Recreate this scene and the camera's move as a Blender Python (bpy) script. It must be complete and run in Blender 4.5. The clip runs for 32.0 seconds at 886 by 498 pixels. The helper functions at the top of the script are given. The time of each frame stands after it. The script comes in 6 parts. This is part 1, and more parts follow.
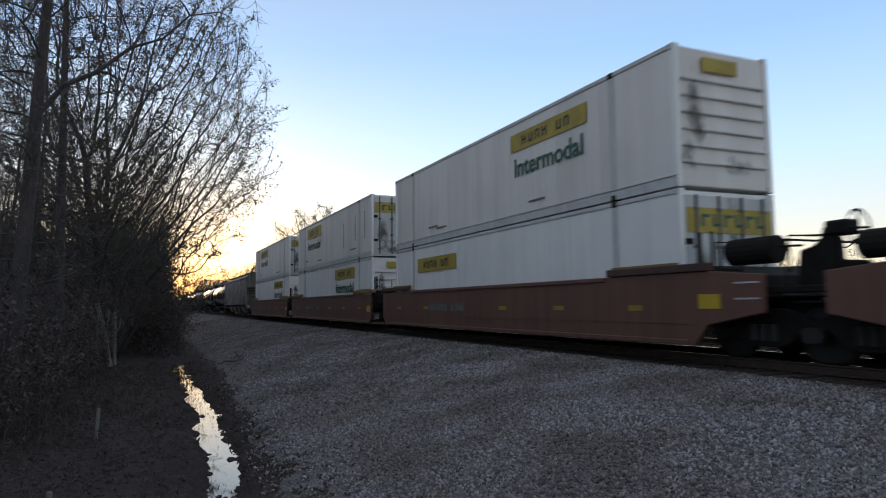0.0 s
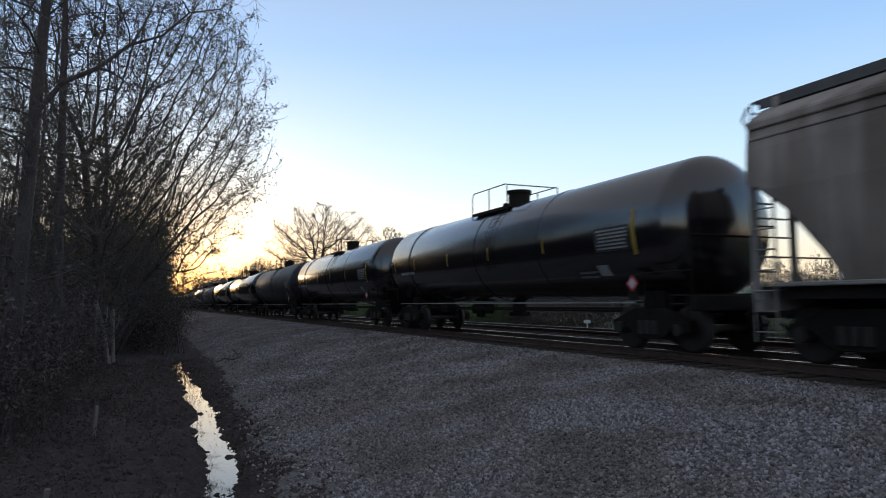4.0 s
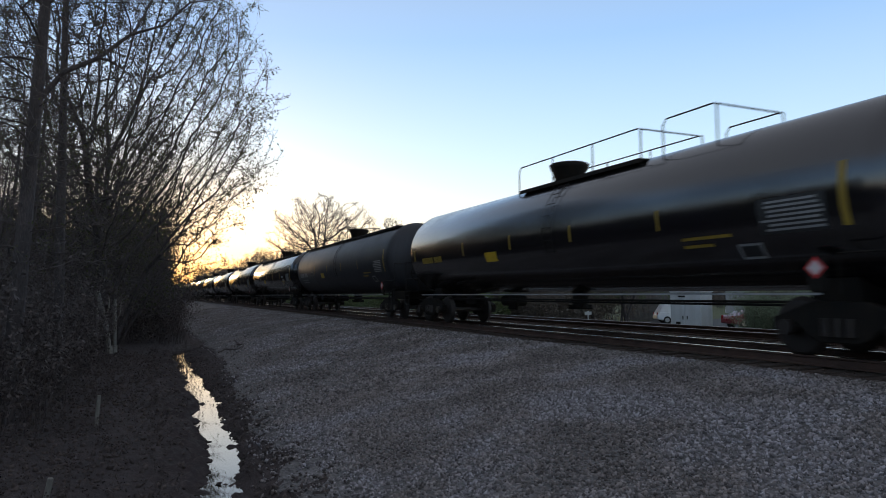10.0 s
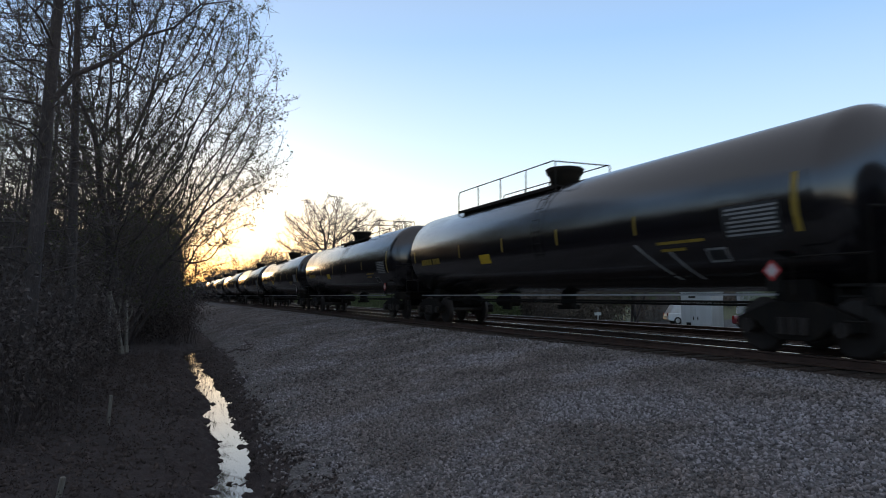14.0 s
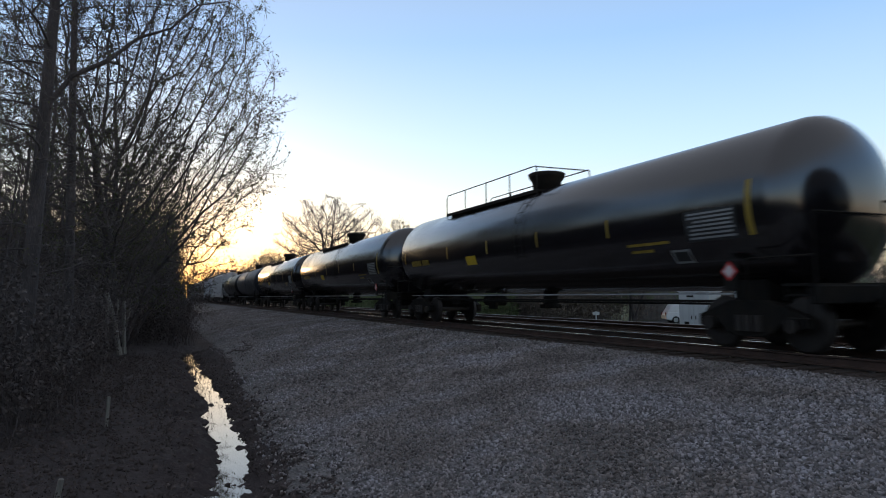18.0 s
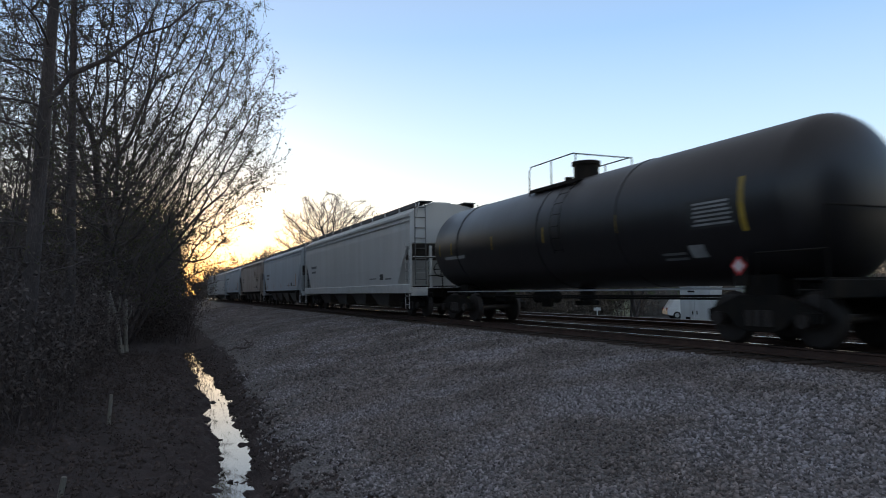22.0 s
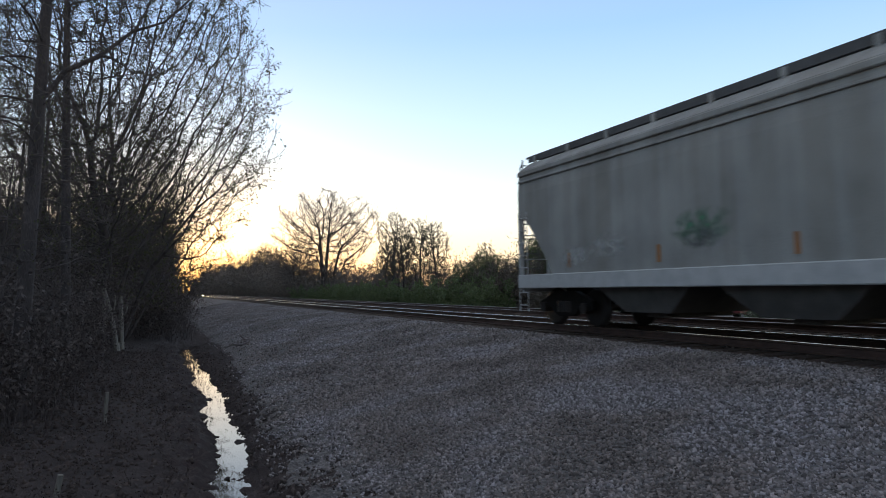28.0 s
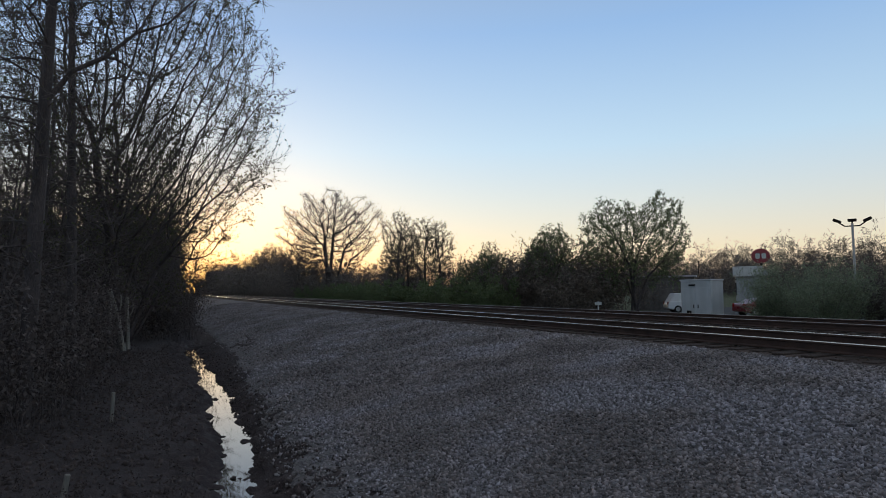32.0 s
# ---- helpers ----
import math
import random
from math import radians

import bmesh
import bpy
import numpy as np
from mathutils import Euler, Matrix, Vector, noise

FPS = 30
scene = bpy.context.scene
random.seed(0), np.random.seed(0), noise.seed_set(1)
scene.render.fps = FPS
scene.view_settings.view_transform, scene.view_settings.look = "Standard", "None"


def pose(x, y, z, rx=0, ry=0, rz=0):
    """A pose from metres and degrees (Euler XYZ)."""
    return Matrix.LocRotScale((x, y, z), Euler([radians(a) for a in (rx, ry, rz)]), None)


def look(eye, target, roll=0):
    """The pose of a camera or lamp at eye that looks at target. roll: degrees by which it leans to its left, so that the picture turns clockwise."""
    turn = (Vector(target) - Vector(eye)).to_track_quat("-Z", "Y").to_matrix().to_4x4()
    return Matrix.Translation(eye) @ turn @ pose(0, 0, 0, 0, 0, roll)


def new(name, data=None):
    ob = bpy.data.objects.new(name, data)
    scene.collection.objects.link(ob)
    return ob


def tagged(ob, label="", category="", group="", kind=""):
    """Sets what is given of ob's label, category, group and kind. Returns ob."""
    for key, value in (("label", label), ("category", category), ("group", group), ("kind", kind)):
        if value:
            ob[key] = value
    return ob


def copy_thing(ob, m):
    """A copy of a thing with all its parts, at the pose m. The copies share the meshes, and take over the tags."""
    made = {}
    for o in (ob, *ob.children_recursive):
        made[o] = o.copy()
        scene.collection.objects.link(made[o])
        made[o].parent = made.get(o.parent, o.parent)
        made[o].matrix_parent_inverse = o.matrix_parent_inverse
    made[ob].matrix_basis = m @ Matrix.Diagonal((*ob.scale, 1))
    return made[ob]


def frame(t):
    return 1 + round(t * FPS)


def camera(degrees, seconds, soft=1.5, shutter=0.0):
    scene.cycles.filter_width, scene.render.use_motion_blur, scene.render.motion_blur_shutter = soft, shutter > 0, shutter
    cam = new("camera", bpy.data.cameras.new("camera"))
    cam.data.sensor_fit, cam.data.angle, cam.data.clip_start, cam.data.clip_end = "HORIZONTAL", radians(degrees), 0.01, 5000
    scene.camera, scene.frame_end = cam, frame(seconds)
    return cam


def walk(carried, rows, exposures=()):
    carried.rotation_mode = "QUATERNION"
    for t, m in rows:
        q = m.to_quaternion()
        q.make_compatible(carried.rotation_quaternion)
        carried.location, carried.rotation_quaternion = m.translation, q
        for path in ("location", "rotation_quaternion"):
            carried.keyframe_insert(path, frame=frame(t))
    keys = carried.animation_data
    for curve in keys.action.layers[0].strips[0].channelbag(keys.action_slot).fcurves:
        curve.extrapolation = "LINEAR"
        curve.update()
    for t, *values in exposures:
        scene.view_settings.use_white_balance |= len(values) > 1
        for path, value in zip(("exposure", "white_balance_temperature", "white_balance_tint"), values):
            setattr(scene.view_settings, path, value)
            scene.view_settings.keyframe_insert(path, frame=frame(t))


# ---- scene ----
SECONDS = 32.0
EYE = (0.0, 0.0, 1.033)
SPEED = 20.25            # the train's pace in metres a second, towards -Y
TRACK_X = 10.746         # centre line of the near track; rail heads are at z = 0
cam = camera(67.26, SECONDS, soft=0.95, shutter=0.19)
PATH = [
    (0, 94.713, 0.708, -23.958), (0.5, 94.691, 0.611, -23.992), (1, 94.692, 0.546, -24.002), (1.5, 94.694, 0.507,
    -24.022), (2, 94.678, 0.528, -24.037), (2.5, 94.642, 0.568, -24.040), (3, 94.635, 0.561, -24.027), (3.5,
    94.631, 0.544, -24.040), (5.5, 94.324, 0.121, -24.144), (6, 94.248, 0.015, -24.176), (6.5, 94.183, -0.029,
    -24.218), (7, 94.120, 0.007, -24.218), (7.5, 94.055, 0.077, -24.226), (8, 93.988, 0.123, -24.193), (8.5,
    93.925, 0.132, -24.151), (9, 93.871, 0.177, -24.106), (9.5, 93.840, 0.231, -24.045), (10, 93.842, 0.318,
    -23.969), (10.5, 93.861, 0.457, -23.879), (11, 93.905, 0.588, -23.765), (11.5, 93.940, 0.670, -23.658), (12,
    93.925, 0.648, -23.534), (12.5, 93.907, 0.541, -23.407), (13, 93.921, 0.451, -23.301), (13.5, 93.927, 0.360,
    -23.215), (14, 93.894, 0.314, -23.168), (14.5, 93.868, 0.313, -23.180), (16.5, 93.890, 0.556, -23.287), (17,
    93.896, 0.546, -23.316), (17.5, 93.918, 0.532, -23.317), (18, 93.904, 0.514, -23.323), (18.5, 93.882, 0.510,
    -23.310), (19, 93.856, 0.513, -23.317), (19.5, 93.836, 0.579, -23.311), (20, 93.818, 0.653, -23.322), (20.5,
    93.779, 0.662, -23.322), (21, 93.715, 0.674, -23.298), (21.5, 93.642, 0.723, -23.260), (22, 93.599, 0.802,
    -23.231), (22.5, 93.605, 0.832, -23.222), (23, 93.645, 0.801, -23.185), (23.5, 93.659, 0.726, -23.212), (24,
    93.670, 0.723, -23.246), (24.5, 93.659, 0.809, -23.244), (25, 93.623, 0.872, -23.297), (25.5, 93.590, 0.923,
    -23.331), (27.5, 93.343, 1.000, -23.570), (28, 93.271, 1.009, -23.550), (28.5, 93.174, 1.061, -23.386), (29,
    93.099, 1.090, -23.159), (29.5, 93.058, 1.125, -22.994), (30, 93.060, 1.113, -22.907), (30.5, 93.104, 1.162,
    -22.933), (31, 93.149, 1.238, -22.998), (31.5, 93.192, 1.261, -23.083), (32, 93.217, 1.212, -23.149)
]
walk(cam, [(t, pose(*EYE, a, b, c)) for t, a, b, c in PATH], exposures=[(0.0, 0.02), (1.0, 0.14), (2.0, 0.16), (3.0, 0.03), (5.5, -0.05), (9.0, -0.03), (12.0, 0.0), (22.0, 0.0), (24.0, 0.08), (28.2, 0.1), (29.4, -0.32), (32.0, -0.38)])

# ---- world and sun ----
world = bpy.data.worlds.new("dusk_sky")
scene.world = world
world.use_nodes = True
wn = world.node_tree.nodes
sky = wn.new("ShaderNodeTexSky")
sky.sky_type, sky.sun_disc = "NISHITA", False
SUN_EL, SUN_AZ = radians(3.2), radians(1.5)
sky.sun_elevation, sky.sun_rotation = SUN_EL, SUN_AZ
sky.air_density, sky.dust_density, sky.ozone_density = 1.0, 0.5, 1.0
# thin evening haze over the clear sky: cream at the horizon, pale blue above
wco, wsep, haze = wn.new("ShaderNodeTexCoord"), wn.new("ShaderNodeSeparateXYZ"), wn.new("ShaderNodeValToRGB")
while len(haze.color_ramp.elements) < 6:
    haze.color_ramp.elements.new(0.5)
for e, (z, c) in zip(haze.color_ramp.elements, [(0.0, (0.72, 0.57, 0.47)), (0.05, (0.80, 0.71, 0.62)), (0.11, (0.69, 0.72, 0.755)), (0.2, (0.52, 0.72, 0.93)), (0.36, (0.30, 0.51, 0.86)), (0.6, (0.34, 0.35, 0.395))]):
    e.position, e.color = z, (*c, 1)
dim, both = wn.new("ShaderNodeMixRGB"), wn.new("ShaderNodeMixRGB")
dim.blend_type, both.blend_type = "MULTIPLY", "ADD"
dim.inputs["Fac"].default_value, both.inputs["Fac"].default_value = 1.0, 1.0
dim.inputs["Color2"].default_value = (0.82, 0.88, 1.0, 1)
wl = world.node_tree.links
wl.new(wco.outputs["Generated"], wsep.inputs["Vector"])
wl.new(wsep.outputs["Z"], haze.inputs["Fac"])
wl.new(sky.outputs["Color"], dim.inputs["Color1"])
lift = wn.new("ShaderNodeMixRGB")
lift.blend_type = "MULTIPLY"
lift.inputs["Fac"].default_value, lift.inputs["Color2"].default_value = 1.0, (10.0, 10.0, 10.0, 1)
wl.new(haze.outputs["Color"], lift.inputs["Color1"])
wl.new(dim.outputs["Color"], both.inputs["Color1"])
wl.new(lift.outputs["Color"], both.inputs["Color2"])
wl.new(both.outputs["Color"], wn["Background"].inputs["Color"])
wn["Background"].inputs["Strength"].default_value = 0.1
sun = new("sun", bpy.data.lights.new("sun", "SUN"))
sun.data.energy, sun.data.angle, sun.data.color = 0.15, radians(2.0), (1.0, 0.72, 0.45)
sun.matrix_world = look((400 * math.sin(SUN_AZ), 400 * math.cos(SUN_AZ), 400 * math.tan(SUN_EL)), (0, 0, 0))


# ---- materials ----
def material(name, color, rough=0.7, metal=0.0, vary=0.25, scale=3.0, fine=60.0, bump=0.2, dirt=None, streak=0.0,
             stretch=(1, 1, 1), coat=0.0, ior=1.5, broad=2.2, grime=(0.42, 0.36, 0.3)):
    """Paint, metal, wood or stone: a base colour that varies at two scales, with dirt, streaks and fine relief."""
    m = bpy.data.materials.new(name)
    m.use_nodes = True
    n, l = m.node_tree.nodes, m.node_tree.links
    b = n["Principled BSDF"]
    co = n.new("ShaderNodeTexCoord")
    mp = n.new("ShaderNodeMapping")
    mp.inputs["Scale"].default_value = stretch
    l.new(co.outputs["Object"], mp.inputs["Vector"])
    big, small = n.new("ShaderNodeTexNoise"), n.new("ShaderNodeTexNoise")
    big.inputs["Scale"].default_value, big.inputs["Detail"].default_value = scale, 5
    small.inputs["Scale"].default_value, small.inputs["Detail"].default_value = fine, 3
    for tex in (big, small):
        l.new(mp.outputs["Vector"], tex.inputs["Vector"])
    ramp = n.new("ShaderNodeValToRGB")
    dark = dirt if dirt else tuple(c * (1 - vary) for c in color)
    ramp.color_ramp.elements[0].position, ramp.color_ramp.elements[0].color = 0.3, (*dark, 1)
    ramp.color_ramp.elements[1].position, ramp.color_ramp.elements[1].color = 0.62, (*color, 1)
    l.new(big.outputs["Fac"], ramp.inputs["Fac"])
    mix = n.new("ShaderNodeMixRGB")
    mix.blend_type = "MULTIPLY"
    mix.inputs["Fac"].default_value = min(1, vary * 1.6)
    l.new(ramp.outputs["Color"], mix.inputs["Color1"])
    l.new(small.outputs["Fac"], mix.inputs["Color2"])
    last = mix.outputs["Color"]
    if streak:
        sm = n.new("ShaderNodeMapping")
        sm.inputs["Scale"].default_value = (broad, broad, 0.055 * broad)
        l.new(co.outputs["Object"], sm.inputs["Vector"])
        st = n.new("ShaderNodeTexNoise")
        st.inputs["Scale"].default_value, st.inputs["Detail"].default_value = 1.6, 4
        l.new(sm.outputs["Vector"], st.inputs["Vector"])
        sr = n.new("ShaderNodeValToRGB")
        sr.color_ramp.elements[0].position, sr.color_ramp.elements[0].color = 0.38, (*grime, 1)
        sr.color_ramp.elements[1].position, sr.color_ramp.elements[1].color = 0.58, (1, 1, 1, 1)
        l.new(st.outputs["Fac"], sr.inputs["Fac"])
        sx = n.new("ShaderNodeMixRGB")
        sx.blend_type = "MULTIPLY"
        sx.inputs["Fac"].default_value = streak
        l.new(last, sx.inputs["Color1"])
        l.new(sr.outputs["Color"], sx.inputs["Color2"])
        last = sx.outputs["Color"]
    l.new(last, b.inputs["Base Color"])
    mr = n.new("ShaderNodeMapRange")
    mr.inputs["To Min"].default_value, mr.inputs["To Max"].default_value = max(0.02, rough - 0.1), min(1, rough + 0.1)
    l.new(big.outputs["Fac"], mr.inputs["Value"])
    l.new(mr.outputs["Result"], b.inputs["Roughness"])
    b.inputs["Metallic"].default_value = metal
    b.inputs["Coat Weight"].default_value = coat
    b.inputs["IOR"].default_value = ior
    if bump:
        bp = n.new("ShaderNodeBump")
        bp.inputs["Strength"].default_value, bp.inputs["Distance"].default_value = bump, 0.02
        l.new(small.outputs["Fac"], bp.inputs["Height"])
        l.new(bp.outputs["Normal"], b.inputs["Normal"])
    return m


def smudge(name, color, scale=4.0, thick=0.9, flat=0):
    """Thin uneven paint or grime that fades out towards the edges of its patch; flat is the axis it faces."""
    m = bpy.data.materials.new(name)
    m.use_nodes = True
    n, l = m.node_tree.nodes, m.node_tree.links
    b = n["Principled BSDF"]
    b.inputs["Base Color"].default_value, b.inputs["Roughness"].default_value = (*color, 1), 0.75
    co, mp, far, fade = n.new("ShaderNodeTexCoord"), n.new("ShaderNodeMapping"), n.new("ShaderNodeVectorMath"), n.new("ShaderNodeMapRange")
    mp.inputs["Scale"].default_value = [0 if k == flat else 1 for k in range(3)]
    mp.inputs["Location"].default_value = [0 if k == flat else -0.5 for k in range(3)]
    far.operation = "LENGTH"
    fade.inputs["From Min"].default_value, fade.inputs["From Max"].default_value = 0.5, 0.15
    noise, cut, both = n.new("ShaderNodeTexNoise"), n.new("ShaderNodeMapRange"), n.new("ShaderNodeMath")
    noise.inputs["Scale"].default_value, noise.inputs["Detail"].default_value = scale, 4
    cut.inputs["From Min"].default_value, cut.inputs["From Max"].default_value, cut.inputs["To Max"].default_value = 0.42, 0.62, thick
    both.operation = "MULTIPLY"
    l.new(co.outputs["Generated"], mp.inputs["Vector"])
    l.new(mp.outputs["Vector"], far.inputs[0])
    l.new(far.outputs["Value"], fade.inputs["Value"])
    l.new(co.outputs["Object"], noise.inputs["Vector"])
    l.new(noise.outputs["Fac"], cut.inputs["Value"])
    l.new(fade.outputs["Result"], both.inputs[0])
    l.new(cut.outputs["Result"], both.inputs[1])
    l.new(both.outputs[0], b.inputs["Alpha"])
    return m


def piece_material(name, colors, rough=0.85, island=True, patches=False, thin=0.0):
    """For stones and leaves: each piece takes a colour of its own out of a range."""
    m = bpy.data.materials.new(name)
    m.use_nodes = True
    n, l = m.node_tree.nodes, m.node_tree.links
    b = n["Principled BSDF"]
    geo = n.new("ShaderNodeNewGeometry" if island else "ShaderNodeObjectInfo")
    ramp = n.new("ShaderNodeValToRGB")
    e = ramp.color_ramp.elements
    while len(e) < len(colors):
        e.new(0.5)
    for i, c in enumerate(colors):
        e[i].position, e[i].color = i / (len(colors) - 1), (*c, 1)
    l.new(geo.outputs["Random Per Island" if island else "Random"], ramp.inputs["Fac"])
    last = ramp.outputs["Color"]
    if patches:
        co, big, tint, mix = n.new("ShaderNodeTexCoord"), n.new("ShaderNodeTexNoise"), n.new("ShaderNodeValToRGB"), n.new("ShaderNodeMixRGB")
        big.inputs["Scale"].default_value, big.inputs["Detail"].default_value = 0.55, 7
        l.new(co.outputs["Object"], big.inputs["Vector"])
        te = tint.color_ramp.elements
        te.new(0.5)
        for k, (z, c) in enumerate(((0.38, (0.66, 0.61, 0.575)), (0.5, (0.98, 0.92, 0.88)), (0.61, (1.22, 1.22, 1.28)))):
            te[k].position, te[k].color = z, (*c, 1)
        l.new(big.outputs["Fac"], tint.inputs["Fac"])
        mix.blend_type = "MULTIPLY"
        mix.inputs["Fac"].default_value = 1.0
        l.new(last, mix.inputs["Color1"])
        l.new(tint.outputs["Color"], mix.inputs["Color2"])
        last = mix.outputs["Color"]
    l.new(last, b.inputs["Base Color"])
    b.inputs["Roughness"].default_value = rough
    if thin:
        glow, blend = n.new("ShaderNodeBsdfTranslucent"), n.new("ShaderNodeMixShader")
        blend.inputs["Fac"].default_value = thin
        l.new(last, glow.inputs["Color"])
        l.new(b.outputs["BSDF"], blend.inputs[1])
        l.new(glow.outputs["BSDF"], blend.inputs[2])
        l.new(blend.outputs["Shader"], n["Material Output"].inputs["Surface"])
    return m


def ground_material(name, stops, scale, rough=0.95, bump=0.6, fine=45.0):
    """Soil, litter or gravel: colours by noise at two scales, with relief, in world metres."""
    m = bpy.data.materials.new(name)
    m.use_nodes = True
    n, l = m.node_tree.nodes, m.node_tree.links
    b = n["Principled BSDF"]
    co = n.new("ShaderNodeTexCoord")
    big, vor, mid = n.new("ShaderNodeTexNoise"), n.new("ShaderNodeTexVoronoi"), n.new("ShaderNodeTexNoise")
    big.inputs["Scale"].default_value, big.inputs["Detail"].default_value = scale, 6
    mid.inputs["Scale"].default_value, mid.inputs["Detail"].default_value = scale * 9, 4
    vor.inputs["Scale"].default_value = fine
    for tex in (big, vor, mid):
        l.new(co.outputs["Object"], tex.inputs["Vector"])
    add = n.new("ShaderNodeMath")
    add.operation = "MULTIPLY_ADD"
    add.inputs[1].default_value = 0.55
    l.new(mid.outputs["Fac"], add.inputs[0])
    half = n.new("ShaderNodeMath")
    half.operation = "MULTIPLY"
    half.inputs[1].default_value = 0.45
    l.new(big.outputs["Fac"], half.inputs[0])
    l.new(half.outputs[0], add.inputs[2])
    ramp = n.new("ShaderNodeValToRGB")
    e = ramp.color_ramp.elements
    while len(e) < len(stops):
        e.new(0.5)
    for i, c in enumerate(stops):
        e[i].position, e[i].color = 0.3 + 0.4 * i / (len(stops) - 1), (*c, 1)
    l.new(add.outputs[0], ramp.inputs["Fac"])
    grain = n.new("ShaderNodeMixRGB")
    grain.blend_type = "MULTIPLY"
    grain.inputs["Fac"].default_value = 0.55
    tone = n.new("ShaderNodeSeparateColor")
    l.new(vor.outputs["Color"], tone.inputs[0])
    lift = n.new("ShaderNodeMapRange")
    lift.inputs["To Min"].default_value, lift.inputs["To Max"].default_value = 0.35, 1.25
    l.new(tone.outputs[0], lift.inputs["Value"])
    l.new(ramp.outputs["Color"], grain.inputs["Color1"])
    l.new(lift.outputs["Result"], grain.inputs["Color2"])
    l.new(grain.outputs["Color"], b.inputs["Base Color"])
    b.inputs["Roughness"].default_value = rough
    bp = n.new("ShaderNodeBump")
    bp.inputs["Strength"].default_value, bp.inputs["Distance"].default_value = bump, 0.03
    l.new(vor.outputs["Distance"], bp.inputs["Height"])
    l.new(bp.outputs["Normal"], b.inputs["Normal"])
    return m


SOIL = ground_material("leaf_litter", [(0.024, 0.0165, 0.0155), (0.042, 0.03, 0.0285), (0.074, 0.055, 0.052)], 0.7)
GRAVEL = ground_material("gravel", [(0.085, 0.077, 0.075), (0.145, 0.134, 0.131), (0.22, 0.206, 0.203)], 0.35, bump=1.0, fine=24.0)
TRACKBED = ground_material("oiled_gravel", [(0.035, 0.023, 0.017), (0.065, 0.042, 0.031), (0.11, 0.074, 0.056)], 0.6, bump=1.0, fine=26.0)
STONE = piece_material("ballast_stone", [(0.062, 0.056, 0.054), (0.14, 0.127, 0.123), (0.205, 0.187, 0.182), (0.27, 0.248, 0.243), (0.37, 0.345, 0.34)], patches=True)
BED_STONE = piece_material("oiled_stone", [(0.03, 0.022, 0.017), (0.07, 0.05, 0.038), (0.12, 0.09, 0.07)])
GRASSY = ground_material("rough_grass", [(0.045, 0.05, 0.018), (0.07, 0.085, 0.03), (0.12, 0.12, 0.06)], 0.5)
ASPHALT = ground_material("asphalt", [(0.035, 0.035, 0.037), (0.05, 0.05, 0.052), (0.07, 0.07, 0.07)], 0.4, bump=0.2)
RAIL_HEAD = material("polished_rail", (0.55, 0.53, 0.5), rough=0.22, metal=1.0, vary=0.1, fine=9)
DULL_HEAD = material("dull_rail", (0.30, 0.26, 0.23), rough=0.4, metal=0.9, vary=0.3, fine=9)
RUST = material("rusty_steel", (0.10, 0.053, 0.038), rough=0.85, vary=0.4, dirt=(0.05, 0.026, 0.017))
TIE_WOOD = material("creosoted_wood", (0.085, 0.055, 0.038), rough=0.9, vary=0.5, stretch=(1, 8, 8), bump=0.5)
BARK = material("bark", (0.125, 0.1, 0.095), rough=0.95, vary=0.5, scale=6, stretch=(1, 1, 0.25), bump=0.8)
TWIG = material("twig_bark", (0.125, 0.1, 0.094), rough=0.9, vary=0.3, bump=0)
PALE_WOOD = material("dead_wood", (0.36, 0.33, 0.28), rough=0.9, vary=0.4, stretch=(1, 1, 0.2), bump=0.5)
BUD = piece_material("bud_leaves", [(0.05, 0.055, 0.02), (0.075, 0.085, 0.03), (0.11, 0.10, 0.045)], 0.7, thin=0.45)
SPRING_LEAF = piece_material("spring_leaves", [(0.085, 0.115, 0.045), (0.125, 0.16, 0.07), (0.17, 0.2, 0.10)], 0.65, thin=0.45)
DARK_LEAF = piece_material("dark_leaves", [(0.04, 0.029, 0.025), (0.062, 0.046, 0.04), (0.09, 0.068, 0.058)], 0.7)
PALE_LEAF = piece_material("grey_green_leaves", [(0.13, 0.17, 0.10), (0.20, 0.24, 0.15), (0.28, 0.30, 0.21)], 0.7, thin=0.45)
DUN_LEAF = piece_material("dun_twigs", [(0.09, 0.07, 0.055), (0.14, 0.11, 0.09), (0.2, 0.165, 0.135)], 0.85)
BROWN_LEAF = piece_material("dry_leaves", [(0.04, 0.028, 0.024), (0.06, 0.043, 0.037), (0.09, 0.067, 0.057)], 0.85)
BLACK_PAINT = material("gloss_black_paint", (0.0085, 0.0075, 0.0105), rough=0.16, vary=0.2, scale=0.8, bump=0.015, dirt=(0.012, 0.0115, 0.011), ior=1.85)
WORN_BLACK = material("dusty_black_paint", (0.018, 0.016, 0.018), rough=0.42, vary=0.3, scale=0.8, bump=0.04, streak=0.3)
PALE_TANK = material("faded_slate_paint", (0.04, 0.045, 0.058), rough=0.5, vary=0.2, scale=0.9, bump=0.04, streak=0.3)
GREY_TANK = material("dull_grey_black_paint", (0.031, 0.032, 0.039), rough=0.55, vary=0.25, scale=0.9, bump=0.05, streak=0.35)
FRAME_BLACK = material("grimy_black_steel", (0.016, 0.0145, 0.013), rough=0.8, vary=0.4, bump=0.2, dirt=(0.026, 0.02, 0.015), ior=1.25)
WHEEL_STEEL = material("worn_wheel_steel", (0.05, 0.04, 0.035), rough=0.6, metal=0.4, vary=0.3)
YELLOW = material("yellow_paint", (0.62, 0.40, 0.02), rough=0.5, vary=0.2, bump=0.05)
WHITE_MARK = material("white_marking", (0.62, 0.62, 0.6), rough=0.6, vary=0.25, bump=0.0)
